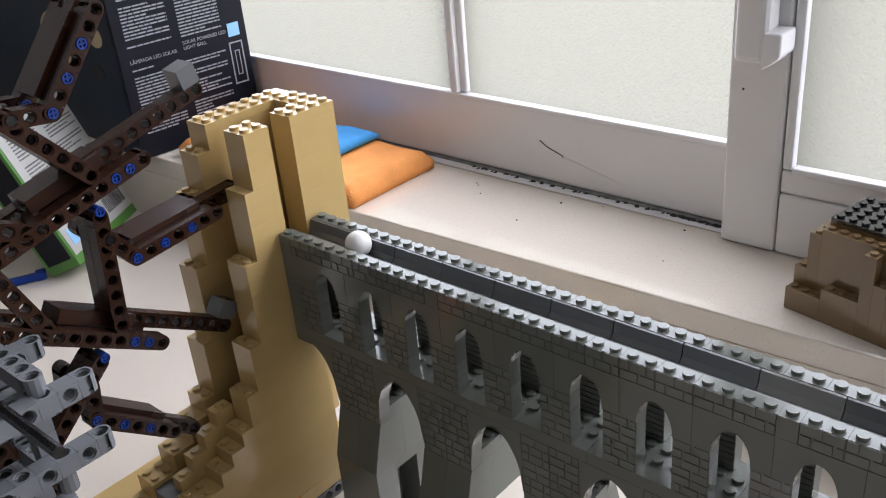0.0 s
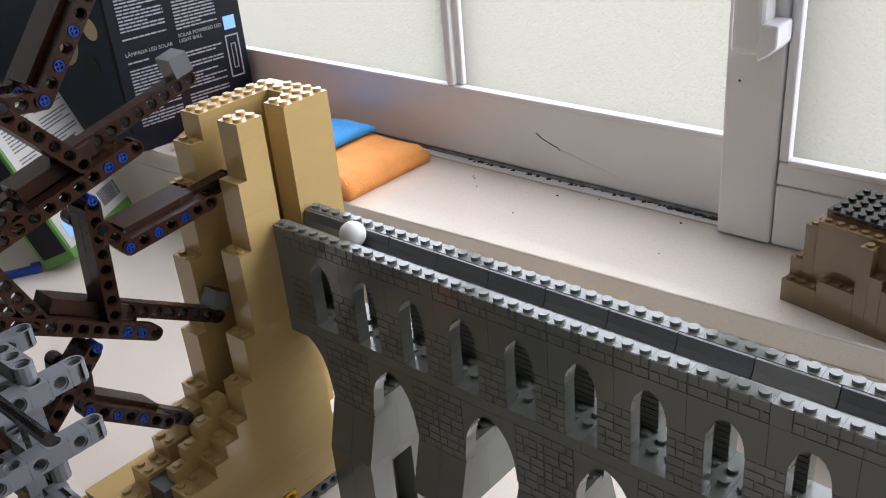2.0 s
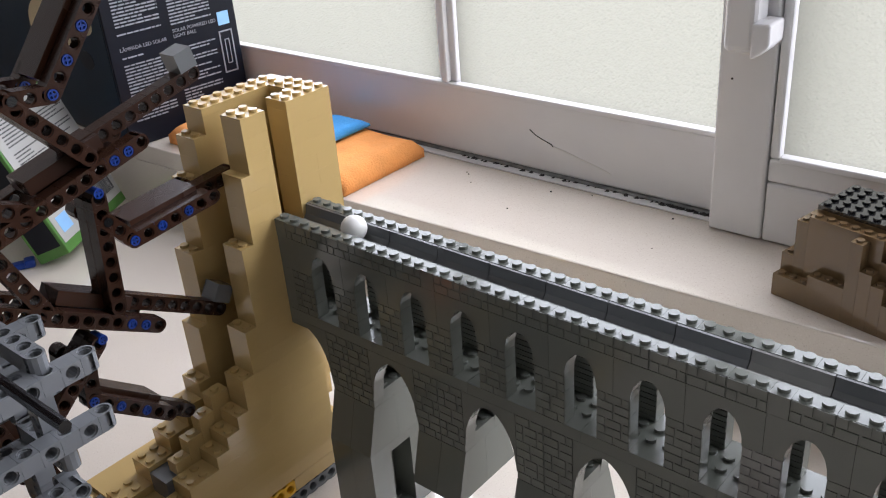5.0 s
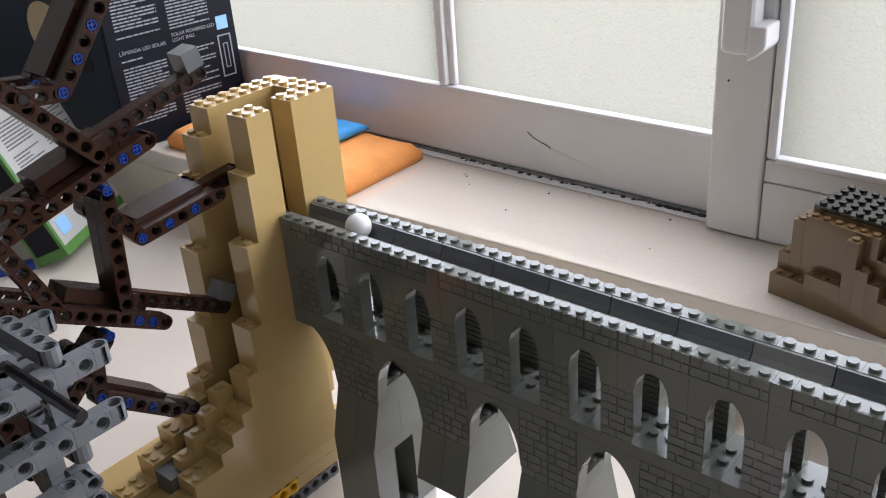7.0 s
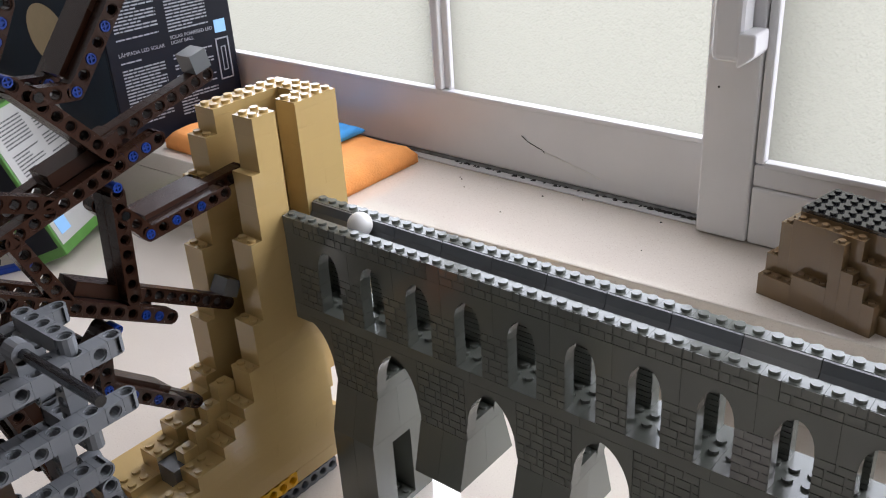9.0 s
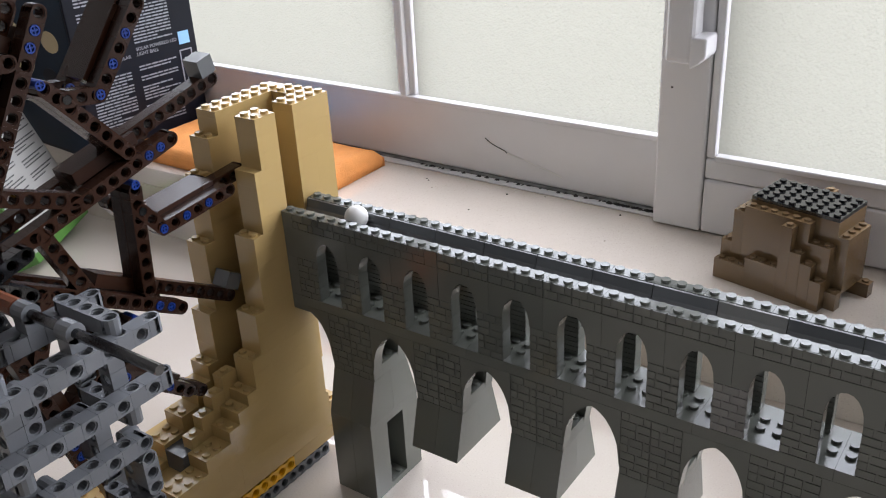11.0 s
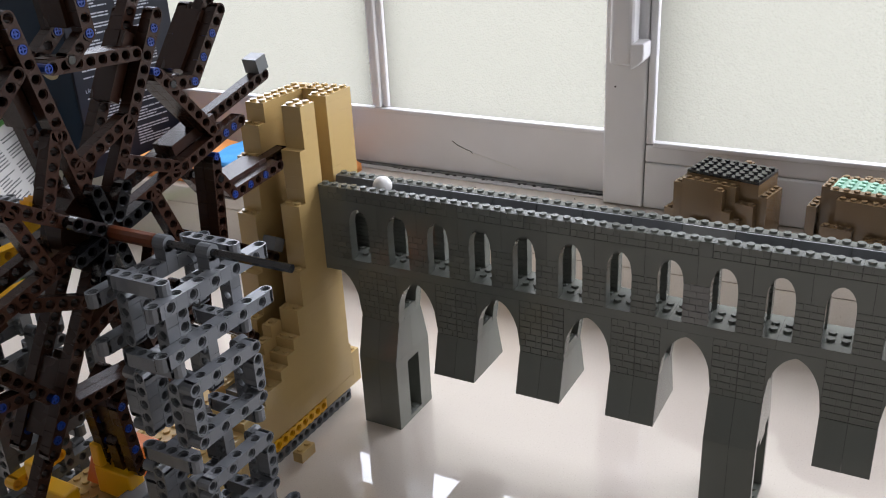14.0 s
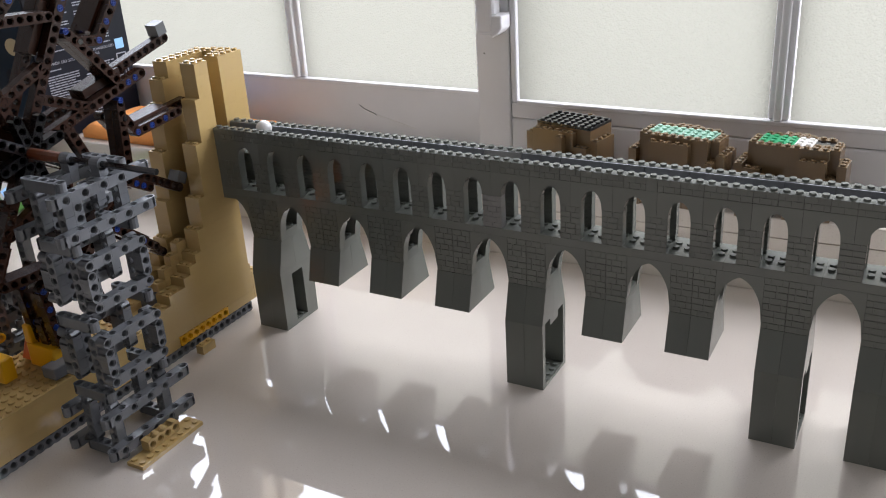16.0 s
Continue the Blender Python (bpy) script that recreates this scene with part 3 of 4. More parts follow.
def beam_mesh(n, mat, square=False, wide=0.0078, depth=0.0078, turns=2):
    """A studless beam of n holes, 8 mm apart; x along from the first hole, holes run along z; turns 0 or 1: every even or odd hole runs along y."""
    key = (n, mat.name, square, wide, depth, turns)
    if key in BEAMS:
        return BEAMS[key]
    g = Geo()
    hw, hd, hr, N = wide / 2, depth / 2, 0.0024, 12
    ang = [2 * math.pi * (i + 0.5) / N for i in range(N)]
    for c in range(n):
        cx = c * S
        outer = []
        for a in ang:
            ca, sa = math.cos(a), math.sin(a)
            first, last = c == 0 and ca < 0, c == n - 1 and ca > 0
            if (first or last) and not square:
                outer.append((cx + hw * ca, hw * sa))
            else:
                k = min(S / 2 / max(1e-6, abs(ca)), hw / max(1e-6, abs(sa)))
                outer.append((cx + k * ca, k * sa))
        inner = [(cx + hr * math.cos(a), hr * math.sin(a)) for a in ang]
        rim = [(cx + (hr + 0.0006) * math.cos(a), (hr + 0.0006) * math.sin(a)) for a in ang]
        vs = []
        for z, zr in ((-hd, -hd + 0.0008), (hd, hd - 0.0008)):
            vs += [(x, y, z) for x, y in outer] + [(x, y, z) for x, y in rim] + [(x, y, zr) for x, y in rim] + [(x, y, zr) for x, y in inner]
        fs = []
        for i in range(N):
            j = (i + 1) % N
            for s in (0, 4 * N):
                fs.append((s + i, s + j, s + N + j, s + N + i))
                fs.append((s + N + i, s + N + j, s + 2 * N + j, s + 2 * N + i))
                fs.append((s + 2 * N + i, s + 2 * N + j, s + 3 * N + j, s + 3 * N + i))
            fs.append((3 * N + i, 3 * N + j, 7 * N + j, 7 * N + i))
            ca0, ca1 = math.cos(ang[i]), math.cos(ang[j])
            end = (c == 0 and ca0 < 0.01 and ca1 < 0.01) or (c == n - 1 and ca0 > -0.01 and ca1 > -0.01)
            mid = abs(outer[i][1]) > hw - 1e-6 and abs(outer[j][1]) > hw - 1e-6 and outer[i][1] * outer[j][1] > 0
            if end or mid:
                fs.append((i, j, 4 * N + j, 4 * N + i))
        if c % 2 == turns:
            vs = [(x, -z, y) for x, y, z in vs]
        base = len(g.v)
        g.add(vs, fs)
        if c and turns < 2:
            g.f.append([base + N // 2 - 1, base - 8 * N, base - 7 * N - 1])
    me = g.mesh("beam", mat)
    bm = bmesh.new()
    bm.from_mesh(me)
    bmesh.ops.remove_doubles(bm, verts=bm.verts, dist=1e-6)
    bm.to_mesh(me)
    bm.free()
    BEAMS[key] = me
    return BEAMS[key]


tower()
tower_ob = bpy.data.objects["toy_tower"]
# technic rows along the foot of the tower: grey, with a yellow length above
for i in range(5):
    put("technic_brick", beam_mesh(8, LGREY, True, 0.0096, 0.008), tower_ob, at(TX1 - 0.0038, -0.306 + 0.064 * i + S / 2, 0.0049) @ pose(0, 0, 0, 90, 0, 90), "grey brick with round holes")
put("technic_brick", beam_mesh(8, YELLOW, True, 0.0094, 0.008), tower_ob, at(TX1 - 0.0034, -0.083 + S / 2, 0.0147) @ pose(0, 0, 0, 90, 0, 90), "yellow brick with round holes")
g = Geo()
g.box(-0.004, -0.008, 0, 0.004, 0.008, 0.0080)
for j in (-1, 1):
    g.stud(0, 0.004 * j, 0.0080)
tb = thing("loose_tan_brick", g, TAN, "small two-stud tan toy brick on the worktop", "toy brick")
tb.matrix_world = pose(-0.004, -0.066, 0, 0, 0, 0)

# ---- wheel ----
HUB = Vector((-0.0402, -0.181, 0.221))


def wheel():
    wh = empty("toy_ball_lift", HUB, "large dark brown studless-beam ball wheel with blue pins", "toy wheel")
    def beam(n, p, ang, x, mat=BROWN, name="beam", parent=wh, depth=0.0078):
        """p: (y, z) of the first hole; ang: direction in the wheel's plane from +y towards +z; holes along x."""
        a = radians(ang)
        d = Vector((0, math.cos(a), math.sin(a)))
        u = Vector((0, -math.sin(a), math.cos(a)))
        m = Matrix((( 0, 0, 1, x), (d.y, u.y, 0, p[0]), (d.z, u.z, 0, p[1]), (0, 0, 0, 1)))
        return put(name, beam_mesh(n, mat, False, 0.0078, depth), parent, m)
    # hollow connector pin with a cross-shaped socket
    pin = Geo()
    n = 12
    for x0, x1, r0, r1 in ((-0.0042, 0.0042, 0.0025, 0.0025), (0.0042, 0.0042, 0.0025, 0.0018), (0.0042, 0.0028, 0.0018, 0.0018), (0.0028, 0.0028, 0.0018, 0.0), (-0.0042, -0.0042, 0.0025, 0.0)):
        ring = [(math.cos(2 * math.pi * i / n), math.sin(2 * math.pi * i / n)) for i in range(n)]
        pin.add([(x0, r0 * c, r0 * q) for c, q in ring] + [(x1, r1 * c, r1 * q) for c, q in ring], [(i, (i + 1) % n, n + (i + 1) % n, n + i) for i in range(n)])
    for c, q in ((0.0017, 0.0004), (0.0004, 0.0017)):
        pin.box(0.0027, -c, -q, 0.0040, c, q)
    pin = pin.mesh("pin", BLUE)
    tip = Geo()
    tip.box(-0.0052, -0.004, -0.0058, 0.0052, 0.006, 0.0058)
    tip = tip.mesh("tip", MGREY)
    panel = Geo()
    panel.box(0.0, -0.0035, -0.0079, 0.040, 0.0035, 0.0079)
    panel = panel.mesh("panel", BROWN)
    filler = Geo()
    filler.box(0.0, -0.0036, -0.0078, 0.060, 0.0036, 0.0078)
    filler = filler.mesh("spoke_core", BROWN)
    cross = Geo()
    cross.tube((0, 0, -0.016), (0, 0, 0.016), 0.0023, 8)
    cross = cross.mesh("cross_axle", BLACK)
    PHASE = 14.0

    def pol(r, a):
        return (r * math.cos(radians(a)), r * math.sin(radians(a)))

    def between(p, q):
        return math.degrees(math.atan2(q[1] - p[1], q[0] - p[0]))

    def frame_at(p, ang):
        a = radians(ang)
        return Matrix(((0, 0, 1, 0), (math.cos(a), -math.sin(a), 0, p[0]), (math.sin(a), math.cos(a), 0, p[1]), (0, 0, 0, 1)))

    def pins(p, ang, steps, x):
        for i in steps:
            q = pol(S * i, ang)
            put("pin", pin, wh, at(x, p[0] + q[0], p[1] + q[1]), "blue connector pin")

    for k in range(8):
        A = PHASE + 45 * k
        # spoke: two long beams with a solid core near the rim
        root = pol(0.020, A)
        for x in (-0.0118, 0.0118):
            beam(14, root, A, x, name="spoke")
            pins(root, A, (12, 11), x)
        put("spoke_core", filler, wh, frame_at(pol(0.074, A), A) @ Matrix.Diagonal((0.7, 0.6, 1, 1)))
        # straight arm laid along the spoke, with its tile
        side = pol(0.0082, A + 90)
        p = pol(0.098, A)
        p = (p[0] + side[0], p[1] + side[1])
        beam(10, p, A, 0.0, name="arm")
        put("panel", panel, wh, frame_at((p[0] - pol(0.028, A)[0], p[1] - pol(0.028, A)[1]), A))
        t = (p[0] + pol(0.070, A)[0], p[1] + pol(0.070, A)[1])
        put("tip", tip, wh, frame_at(t, A) @ at(0, 0.008, 0), "light grey square tile at the arm's end")
        # outer chord to the next spoke
        c0, c1 = pol(0.099, A + 4.4), pol(0.094, A + 39.8)
        ca = between(c0, c1)
        for x in (0.0036, 0.0118):
            beam(8, c0, ca, x, name="chord")
        put("pin", pin, wh, at(0.0122, *c1), "blue connector pin")
        # inner brace
        b0, b1 = pol(0.062, A + 3), pol(0.041, A + 37)
        for x in (0.0118,):
            beam(6, b0, between(b0, b1), x, name="brace")
        # link and bucket arm carried by the chord
        l0, el = pol(0.094, A + 30.5), pol(0.106, A + 22.8)
        for x in (-0.0118, 0.0118):
            beam(3, l0, between(l0, el), x, name="link")
            end = pol(0.172, A + 28)
            ba = between(el, end)
            beam(7, el, ba, x, name="bucket_side")
            pins(el, ba, (0, 2, 4), x)
        put("cross_axle", cross, wh, frame_at(l0, ca))
        put("panel", panel, wh, frame_at(el, ba) @ at(0.004, 0.003, 0))
        q = pol(0.030, ba)
        beam(6, (el[0] + q[0], el[1] + q[1]), ba, 0.0, name="arm")
    g = Geo()
    g.tube((-0.008, 0, 0), (0.008, 0, 0), 0.024, 20)
    g.tube((-0.02, 0, 0), (0.02, 0, 0), 0.008, 12)
    put("hub", g.mesh("hub", BROWN), wh)
    for x in (-0.019, 0.019):
        for k in range(8):
            q = pol(0.010, PHASE + 45 * k)
            beam(3, q, PHASE + 45 * k, x, BLACK, "hub_beam")
    g = Geo()
    g.tube((0.02, 0, 0), (0.052, 0, 0), 0.0042, 10)
    put("bush", g.mesh("bush", plastic("reddish_brown_plastic", (0.16, 0.045, 0.015), 0.3)), wh, None, "reddish brown sleeve")
    g = Geo()
    g.tube((-0.11, 0, 0), (0.142, 0, 0), 0.0023, 8)
    put("axle", g.mesh("axle", BLACK), wh, None, "black axle")


wheel()


# ---- stands ----
def stand(name, loc, label, mat=None):
    mat = mat or LGREY
    st = empty(name, loc, label, "toy stand")
    def beam(n, p, axis, hole, nm="beam", turns=2):
        d = {"x": Vector((1, 0, 0)), "y": Vector((0, 1, 0)), "z": Vector((0, 0, 1))}[axis]
        h = {"x": Vector((1, 0, 0)), "y": Vector((0, 1, 0)), "z": Vector((0, 0, 1))}[hole]
        u = h.cross(d)
        m = Matrix(((d.x, u.x, h.x, p[0]), (d.y, u.y, h.y, p[1]), (d.z, u.z, h.z, p[2]), (0, 0, 0, 1)))
        put(nm, beam_mesh(n, mat, turns=turns), st, m)
    # local origin: on the worktop, at the hole line of the nearer left upright
    W, D = 5 * S, 6 * S
    for x in (0, W):
        inner = x + (0.008 if x == 0 else -0.008)
        for z0 in (0.067, 0.127):
            for z in (z0, z0 + 4 * S):
                beam(7, (x, 0, z), "y", "x", turns=1)
            for y in (0, D):
                beam(3, (x, y, z0 + S), "z", "x")
        for z in (0.012, 0.040, 0.182, 0.209):
            beam(11, (x, -2 * S + 0.002, z), "y", "x", turns=0)
        for y in (0, D):
            step = 0.008 if y == 0 else -0.008
            for z0 in (0.012, 0.067, 0.127):
                beam(5, (inner, y, z0), "z", "y")
            beam(4, (inner, y, 0.182), "z", "y")
            if y == 0:
                for z0 in (0.067, 0.127):
                    beam(5, (inner, y + step, z0), "z", "x")
                beam(4, (inner, y + step, 0.182), "z", "x")
    for y in (-0.002, D + 0.002):
        for z in (0.0545, 0.1125, 0.1710):
            beam(5, (S / 2, y, z), "x", "z")
        beam(5, (S / 2, y, 0.2155), "x", "z")
        beam(5, (S / 2, y, 0.006), "x", "z")
    BY = HUB.y + 0.214
    # bearing blocks on top
    for x in (0.000, W - 0.010):
        beam(5, (x + 0.004, BY - 2 * S, 0.2085), "y", "z")
        g = Geo()
        g.tube((x, BY, 0.221), (x + 0.008, BY, 0.221), 0.0046, 14)
        g.box(x, BY - 0.0038, 0.2125, x + 0.008, BY + 0.0038, 0.219)
        put("bearing", g.mesh("bearing", mat), st, None, "axle bearing with a round eye")
    return st


stand("toy_stand", (0.0135, -0.214, 0), "light grey studless-beam tower carrying the wheel's axle")
stand("toy_stand", (-0.150, -0.214, 0), "dark grey studless-beam tower behind the wheel", MGREY)

g = Geo()
g.box(0, 0, 0, 0.016, 0.064, 0.0032)
for i in range(2):
    for j in range(8):
        if i == 1 or j in (0, 7):
            g.stud(S * (i + 0.5), S * (j + 0.5), 0.0032)
fp = thing("foot_plate", g, TAN, "tan toy plate at the foot of the grey stand", "toy plate")
fp.matrix_world = pose(0.058, -0.222, 0)
put("technic_brick", beam_mesh(4, TAN, True, 0.0096, 0.0078), fp, at(0.004, 0.020, 0.008) @ pose(0, 0, 0, 90, 0, 90), "tan brick with holes")

def lift_drive():
    """Drive behind the wheel: yellow beams, gear and brackets on the tan base."""
    dr = empty("toy_drive", (-0.092, -0.20, 0.047), "yellow and orange toy drive unit with a gear behind the wheel", "toy drive")
    for y0, z, n in ((-0.030, 0.155, 7), (-0.034, 0.130, 7), (-0.030, 0.016, 5)):
        put("beam", beam_mesh(n, YELLOW), dr, at(-0.002, y0, z) @ pose(0, 0, 0, 90, 0, 90))
    g = Geo()
    n = 24
    pts = []
    for i in range(n * 2):
        r = 0.0125 if i % 2 else 0.0105
        pts.append((r * math.cos(math.pi * i / n), r * math.sin(math.pi * i / n)))
    g.hexa([(-0.0038, y, z) for y, z in pts], [(0.0038, y, z) for y, z in pts])
    put("gear", g.mesh("gear", YELLOW), dr, at(0.010, 0.019, 0.174), "yellow toothed gear")
    g = Geo()
    g.hexa([(0.018, 0.004, 0), (0.058, 0.004, 0), (0.058, 0.044, 0), (0.018, 0.044, 0)], [(0.024, 0.010, 0.026), (0.050, 0.010, 0.026), (0.050, 0.040, 0.018), (0.024, 0.040, 0.018)])
    soften(put("hopper", g.mesh("hopper", ORANGE), dr, None, "orange sloped piece"), 0.001)
    for x, y in ((0.012, -0.030), (0.034, 0.000)):
        g = Geo()
        g.box(x, y, 0.0, x + 0.030, y + 0.012, 0.020)
        g.box(x, y, 0.020, x + 0.008, y + 0.012, 0.036)
        soften(put("bracket", g.mesh("bracket", YELLOW), dr, None, "yellow bracket"), 0.0015)
    g = Geo()
    g.box(0.060, -0.01, 0, 0.075, 0.05, 0.010)
    soften(put("slope", g.mesh("slope", LGREY), dr), 0.0012)
    for i in range(4):
        put("upright", beam_mesh(13, MGREY), dr, at(-0.03 + 0.012 * i, -0.05 + 0.03 * i, 0.004) @ pose(0, 0, 0, 0, -90, 90 * (i % 2)))


lift_drive()
g = Geo()
g.box(0, 0, 0, 0.058, 0.011, 0.006)
g.box(0.050, -0.001, 0, 0.060, 0.012, 0.008)
bc = thing("blue_clip", g, BLUE, "blue plastic clip lying on the worktop", "clip", bevel=0.002)
bc.matrix_world = pose(-0.493, -0.003, 0, 0, 0, 64)

# ---- balls ----
bm = bmesh.new()
bmesh.ops.create_uvsphere(bm, u_segments=28, v_segments=16, radius=0.007)
me = bpy.data.meshes.new("ball")
bm.to_mesh(me)
bm.free()
me.materials.append(WHITE)
for p in me.polygons:
    p.use_smooth = True
for x in (0.0285,):
    b = tagged(new("ball", me), "white plastic ball in the aqueduct's channel", "ball")
    b.matrix_world = pose(x, 0.016, ZTOP - 0.0008, 20, 30, 0)


# ---- rocks on the sill ----
def rock(name, loc, rz, top_mat, label, variant):
    rk = empty(name, (*loc, SILL), label, "toy rock", "toy rocks on the sill", rz=rz)
    H = 0.0636
    rnd = random.Random(variant)
    def block(x0, y0, x1, y1, z0, z1, mat=DTAN, studs=True, nm="block"):
        g = Geo()
        g.box(x0 * S + 5e-5, y0 * S + 5e-5, z0 * H, x1 * S - 5e-5, y1 * S - 5e-5, z1 * H)
        if studs:
            for i in range(int(x1 - x0)):
                for j in range(int(y1 - y0)):
                    g.stud((x0 + i + 0.5) * S, (y0 + j + 0.5) * S, z1 * H)
        put(nm, g.mesh(nm, mat), rk)
    if variant == 1:
        block(-4, -2, 4, 3, 0.957, 1.0, top_mat, True, "top_plate")
        block(-4, -2, 4, 3, 0.0, 0.956, DTAN, False, "core")
        block(-4, -3, 2, -2, 0.0, 0.913)
        block(0, -4, 1, -3, 0.0, 0.87)
        block(-3, -4, 0, -3, 0.0, 0.36)
        block(-6, -4, -3, -3, 0.0, 0.24)
        block(1, -4, 2, -3, 0.0, 0.60)
        block(2, -4, 3, -3, 0.0, 0.50)
        block(2, -3, 4, -2, 0.0, 0.70)
        block(3, -4, 4, -3, 0.0, 0.34)
        block(-5, -3, -4, 1, 0.0, 0.84)
        block(-6, -3, -5, 0, 0.0, 0.44)
        block(4, -2, 5, 2, 0.16, 0.80)
        block(4, 1, 6, 2, 0.0, 0.16)
        block(4, -3, 5, -2, 0.0, 0.20)
        block(0, 3, 1, 4, 0.0, 0.99)
        return
    # studded rim round the inlaid plates, corners cut off
    block(-4, -2, 4, 3, 0.0, 0.956, DTAN, False, "core")
    block(-4, 2, 4, 3, 0.957, 1.0, DTAN, True, "top_plate")
    block(-4, -2, 4, -1, 0.957, 1.0, DTAN, True, "top_plate")
    block(-5, -1, -4, 2, 0.0, 0.985)
    block(4, -1, 5, 2, 0.0, 0.985)
    block(-2, 3, 1, 4, 0.0, 0.985)
    if variant == 2:
        block(-4, -1, 0, 2, 0.957, 1.0, top_mat, True, "top_plate")
        block(0, -1, 2, 2, 0.957, 1.0, WHITE, True, "top_plate")
        block(2, 0, 4, 2, 0.957, 0.985, BLACK, False, "tile")
        block(2, -1, 4, 0, 0.957, 1.0, DTAN, True, "top_plate")
        block(-6, -3, -5, 1, 0.0, 0.72)
        block(-5, -3, -3, -2, 0.0, 0.66)
        block(1, -3, 4, -2, 0.0, 0.86)
        block(5, -2, 6, 1, 0.0, 0.80)
        block(4, -3, 5, -1, 0.0, 0.62)
    else:
        block(-4, -1, 4, 2, 0.957, 1.0, top_mat, True, "top_plate")
        block(-3, -3, 2, -2, 0.0, 0.93)
        block(-6, -2, -5, 1, 0.0, 0.74)
        block(5, -2, 6, 2, 0.0, 0.80)
        block(4, -3, 5, -1, 0.0, 0.70)
    block(-4, -4, -1, -3, 0.0, 0.60)
    block(0, -4, 2, -3, 0.0, 0.52)
    block(2, -4, 4, -3, 0.0, 0.30)
    block(-5, -5, -3, -4, 0.0, 0.22)


rock("toy_rock", (0.2175, 0.269), -12, BLACK, "dark tan toy-brick rock with a black studded top on the sill", 1)
rock("toy_rock", (0.333, 0.260), -8, AQUA, "dark tan toy-brick rock with a pale green studded top", 3)
rock("toy_rock", (0.436, 0.262), -4, GREEN, "dark tan toy-brick rock with a green studded top", 2)


# ---- boxes and cloth ----
def printed_box():
    # tall navy lamp box standing on the sill, broad face towards the room
    ob = empty("lamp_box", (0, 0, 0), "tall navy cardboard lamp box with white printed text", "cardboard box")
    ob.matrix_world = at(-0.467, 0.1780, SILL + 0.0005) @ Matrix.Scale(0.967, 4) @ pose(0, 0, 0, 0, 0, 85)
    W, D, H = 0.150, 0.48, 0.34
    g = Geo()
    g.box(0, 0, 0, W, D, H)
    soften(put("carton", g.mesh("carton", CARDN), ob), 0.0012)
    rnd = random.Random(12)
    def bar(x, z, w, h, mat=INKW, y=-0.0004, nm="print"):
        g = Geo()
        g.box(x, y, z, x + w, 0.0002, z + h)
        return g
    cols = ((0.012, 0.061), (0.072, 0.120))
    for a, b in cols:
        g = Geo()
        z = H - 0.01
        while z > 0.02:
            if abs(z - 0.102) > 0.010:
                x = a
                end = b if rnd.random() < 0.8 else a + (b - a) * rnd.uniform(0.4, 0.9)
                while x < end:
                    w = rnd.uniform(0.003, 0.011)
                    g.box(x, -0.0004, z, min(x + w, end), 0.0002, z + 0.0015)
                    x += w + 0.0012
            z -= 0.0034 if rnd.random() < 0.86 else 0.008
        put("small_print", g.mesh("small_print", INKW), ob, None, "lines of small white print", "stuff")
    for txt, x, z, size in (("LÂMPADA LED SOLAR", 0.011, 0.099, 0.0054), ("SOLAR POWERED LED", 0.072, 0.105, 0.0052), ("LIGHT BALL", 0.072, 0.0995, 0.0052)):
        cu = bpy.data.curves.new("heading", "FONT")
        cu.body, cu.size, cu.extrude = txt, size, 0.0002
        cu.materials.append(INKW)
        t = new("heading", cu)
        t.parent = ob
        t.matrix_basis = pose(x, -0.0005, z, 90, 0, 0)
        tagged(t, "white printed heading")
    g = Geo()
    g.box(0.127, -0.0005, 0.100, 0.141, 0.0002, 0.114)
    put("emblem", g.mesh("emblem", INKB), ob, None, "light blue square emblem")
    g = Geo()
    for b in ((0.1255, 0.048, 0.127, 0.094), (0.1405, 0.048, 0.142, 0.094), (0.1255, 0.0925, 0.142, 0.094), (0.1255, 0.048, 0.142, 0.0495),
              (0.131, 0.058, 0.132, 0.084), (0.136, 0.058, 0.137, 0.084), (0.131, 0.0835, 0.137, 0.0845), (0.131, 0.0575, 0.137, 0.0585)):
        g.box(b[0], -0.0005, b[1], b[2], 0.0002, b[3])
    put("outline", g.mesh("outline", INKW), ob, None, "white outlined pictogram")
    # side face: blue picture with a pale globe
    g = Geo()
    g.box(-0.0004, 0.004, 0.004, 0.0002, D - 0.004, H - 0.004)
    put("side_print", g.mesh("side_print", CARDB), ob, None, "dark blue printed side")
    def disc(y, z, ry, rz, mat, lab):
        g = Geo()
        a = [2 * math.pi * i / 28 for i in range(28)]
        g.hexa([(-0.0008, y + ry * math.cos(q), z + rz * math.sin(q)) for q in a], [(-0.0004, y + ry * math.cos(q), z + rz * math.sin(q)) for q in a])
        put("disc", g.mesh("disc", mat), ob, None, lab)
    disc(0.132, 0.109, 0.050, 0.034, INKC, "cream globe picture")
    disc(0.042, 0.1255, 0.017, 0.0115, INKC, "cream round badge")
    disc(0.056, 0.086, 0.016, 0.010, CARDN, "dark round badge")


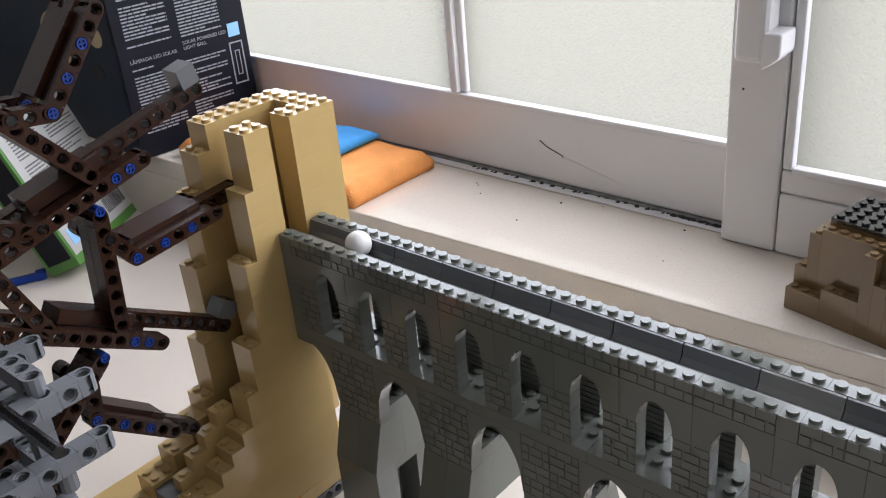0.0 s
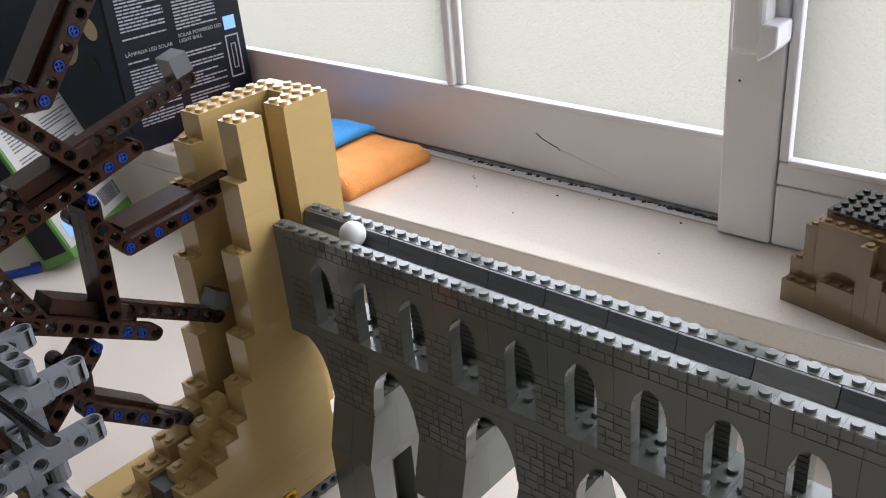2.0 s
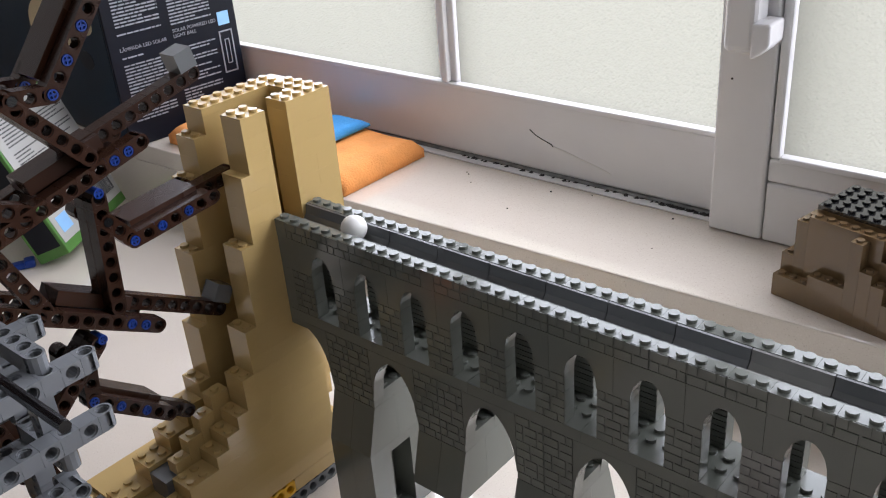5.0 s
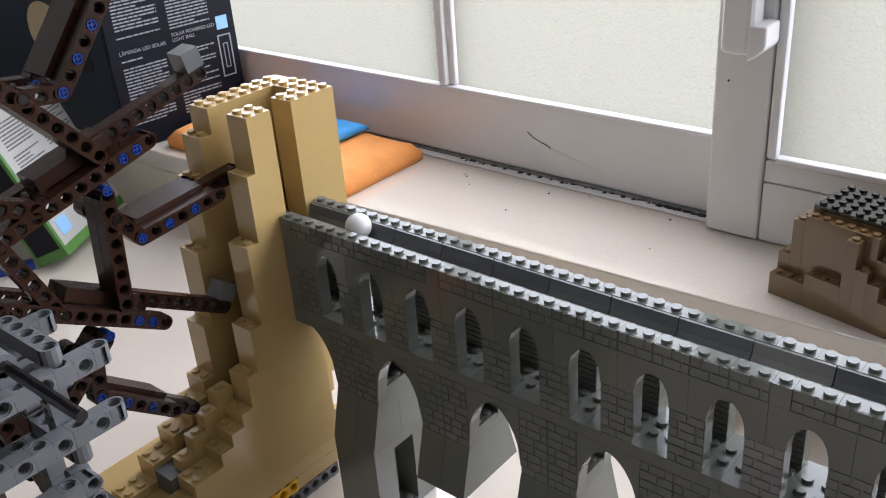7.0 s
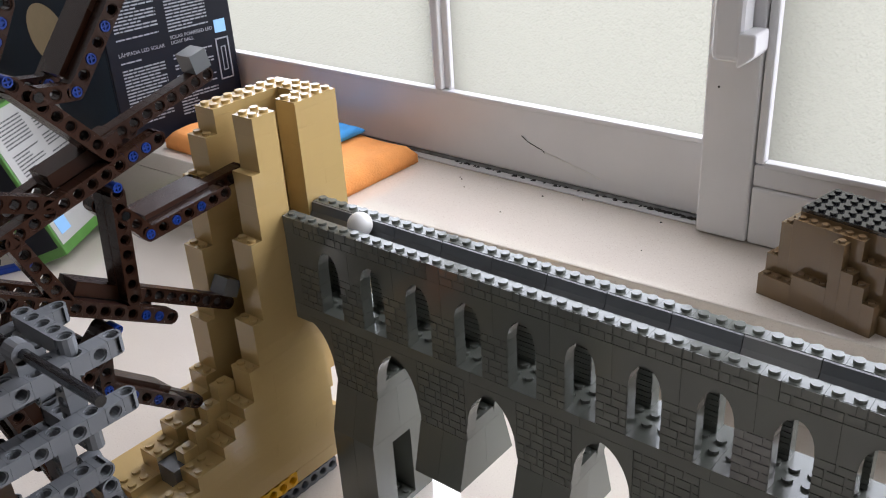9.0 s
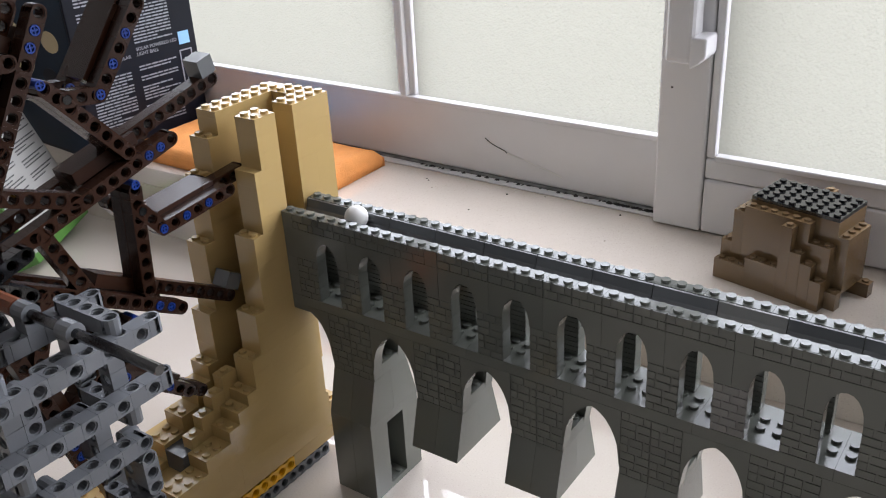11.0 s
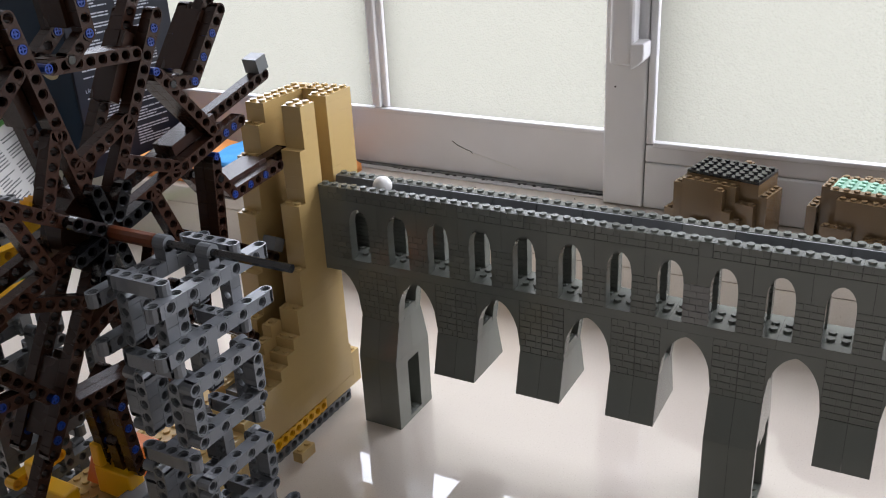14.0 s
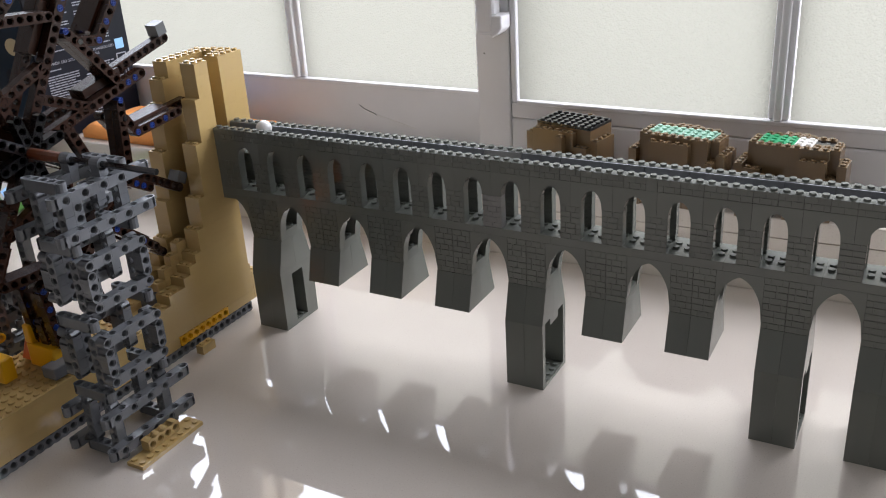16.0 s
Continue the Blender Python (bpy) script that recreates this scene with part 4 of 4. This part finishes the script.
def carton():
    ob = empty("small_carton", (0, 0, 0), "green and white printed cardboard carton leaning back on the worktop", "cardboard box")
    ob.matrix_world = pose(-0.4364, 0.0725, 0.0137, 0, 0, 122.2) @ pose(0, 0, 0, -21.4, 0, 0)
    W, D, H = 0.123, 0.036, 0.148
    g = Geo()
    g.box(0, 0, 0, W, D, H)
    soften(put("carton", g.mesh("carton", CARDG), ob), 0.001)
    g = Geo()
    g.box(0.003, -0.0005, 0.010, W - 0.001, 0.0002, H - 0.004)
    put("label_panel", g.mesh("label_panel", CARDW), ob, None, "white printed panel")
    rnd = random.Random(4)
    for x0, x1 in ((0.014, 0.058), (0.070, 0.118)):
        g = Geo()
        z = H - 0.016
        while z > 0.062:
            x = x0
            end = x1 if rnd.random() < 0.8 else x0 + (x1 - x0) * rnd.uniform(0.4, 0.9)
            while x < end:
                w = rnd.uniform(0.002, 0.007)
                g.box(x, -0.0009, z, min(x + w, end), -0.0004, z + 0.0013)
                x += w + 0.0012
            z -= 0.0034 if rnd.random() < 0.9 else 0.008
        put("small_print", g.mesh("small_print", INKK), ob, None, "lines of small dark print", "stuff")
    g = Geo()
    x = 0.080
    while x < 0.116:
        w = rnd.uniform(0.0005, 0.0016)
        g.box(x, -0.0009, 0.018, x + w, -0.0004, 0.034)
        x += w + rnd.uniform(0.0006, 0.0014)
    put("barcode", g.mesh("barcode", INKK), ob, None, "dark bar pattern")
    g = Geo()
    g.box(0.010, -0.0009, 0.018, 0.028, -0.0004, 0.034)
    put("emblem", g.mesh("emblem", INKB), ob, None, "light blue square emblem")
    g = Geo()
    g.box(-0.0006, 0.004, 0.010, 0.0002, D - 0.004, H - 0.01)
    put("side_print", g.mesh("side_print", CARDN), ob, None, "dark printed side")


def cloth(name, x0, x1, y0, y1, z0, h, rz, mat, label, seed):
    """A folded cloth: a soft cushion-edged slab with slumping top."""
    n, m = 28, 20
    g = Geo()
    vs, fs = [], []
    def pt(u, v, w):
        x, y = x0 + (x1 - x0) * u, y0 + (y1 - y0) * v
        ex = min(u, 1 - u) * (x1 - x0)
        ey = min(v, 1 - v) * (y1 - y0)
        edge = min(1, min(ex, ey) / 0.008)
        lift = math.sqrt(max(0, 1 - (1 - edge) ** 2))
        nz = noise.noise(Vector((x * 22, y * 22, seed))) * 0.004 + noise.noise(Vector((x * 70, y * 70, seed))) * 0.0012
        return (x, y, z0 + (h * (0.45 + 0.55 * lift) + nz) if w else z0)
    for w in (0, 1):
        for i in range(n + 1):
            for j in range(m + 1):
                vs.append(pt(i / n, j / m, w))
    K = (n + 1) * (m + 1)
    for w in (0, 1):
        for i in range(n):
            for j in range(m):
                a = w * K + i * (m + 1) + j
                fs.append((a, a + 1, a + m + 2, a + m + 1))
    ring = [i * (m + 1) for i in range(n + 1)] + [n * (m + 1) + j for j in range(1, m + 1)] + [i * (m + 1) + m for i in range(n - 1, -1, -1)] + [j for j in range(m - 1, 0, -1)]
    for a, b in zip(ring, ring[1:] + ring[:1]):
        fs.append((a, b, K + b, K + a))
    ob = tagged(new(name, mesh_of(name, vs, fs, mat, True)), label, "cloth")
    ob.matrix_world = pose(0, 0, 0)
    return ob


printed_box()
carton()
cloth("folded_cloth", -0.445, -0.192, 0.208, 0.312, SILL + 0.0005, 0.017, 0, CLOTHO, "folded orange microfibre cloth on the sill", 1.0)
cloth("blue_cloth", -0.345, -0.255, 0.216, 0.308, SILL + 0.0205, 0.005, 0, CLOTHB, "blue microfibre cloth folded over the orange one", 2.0)
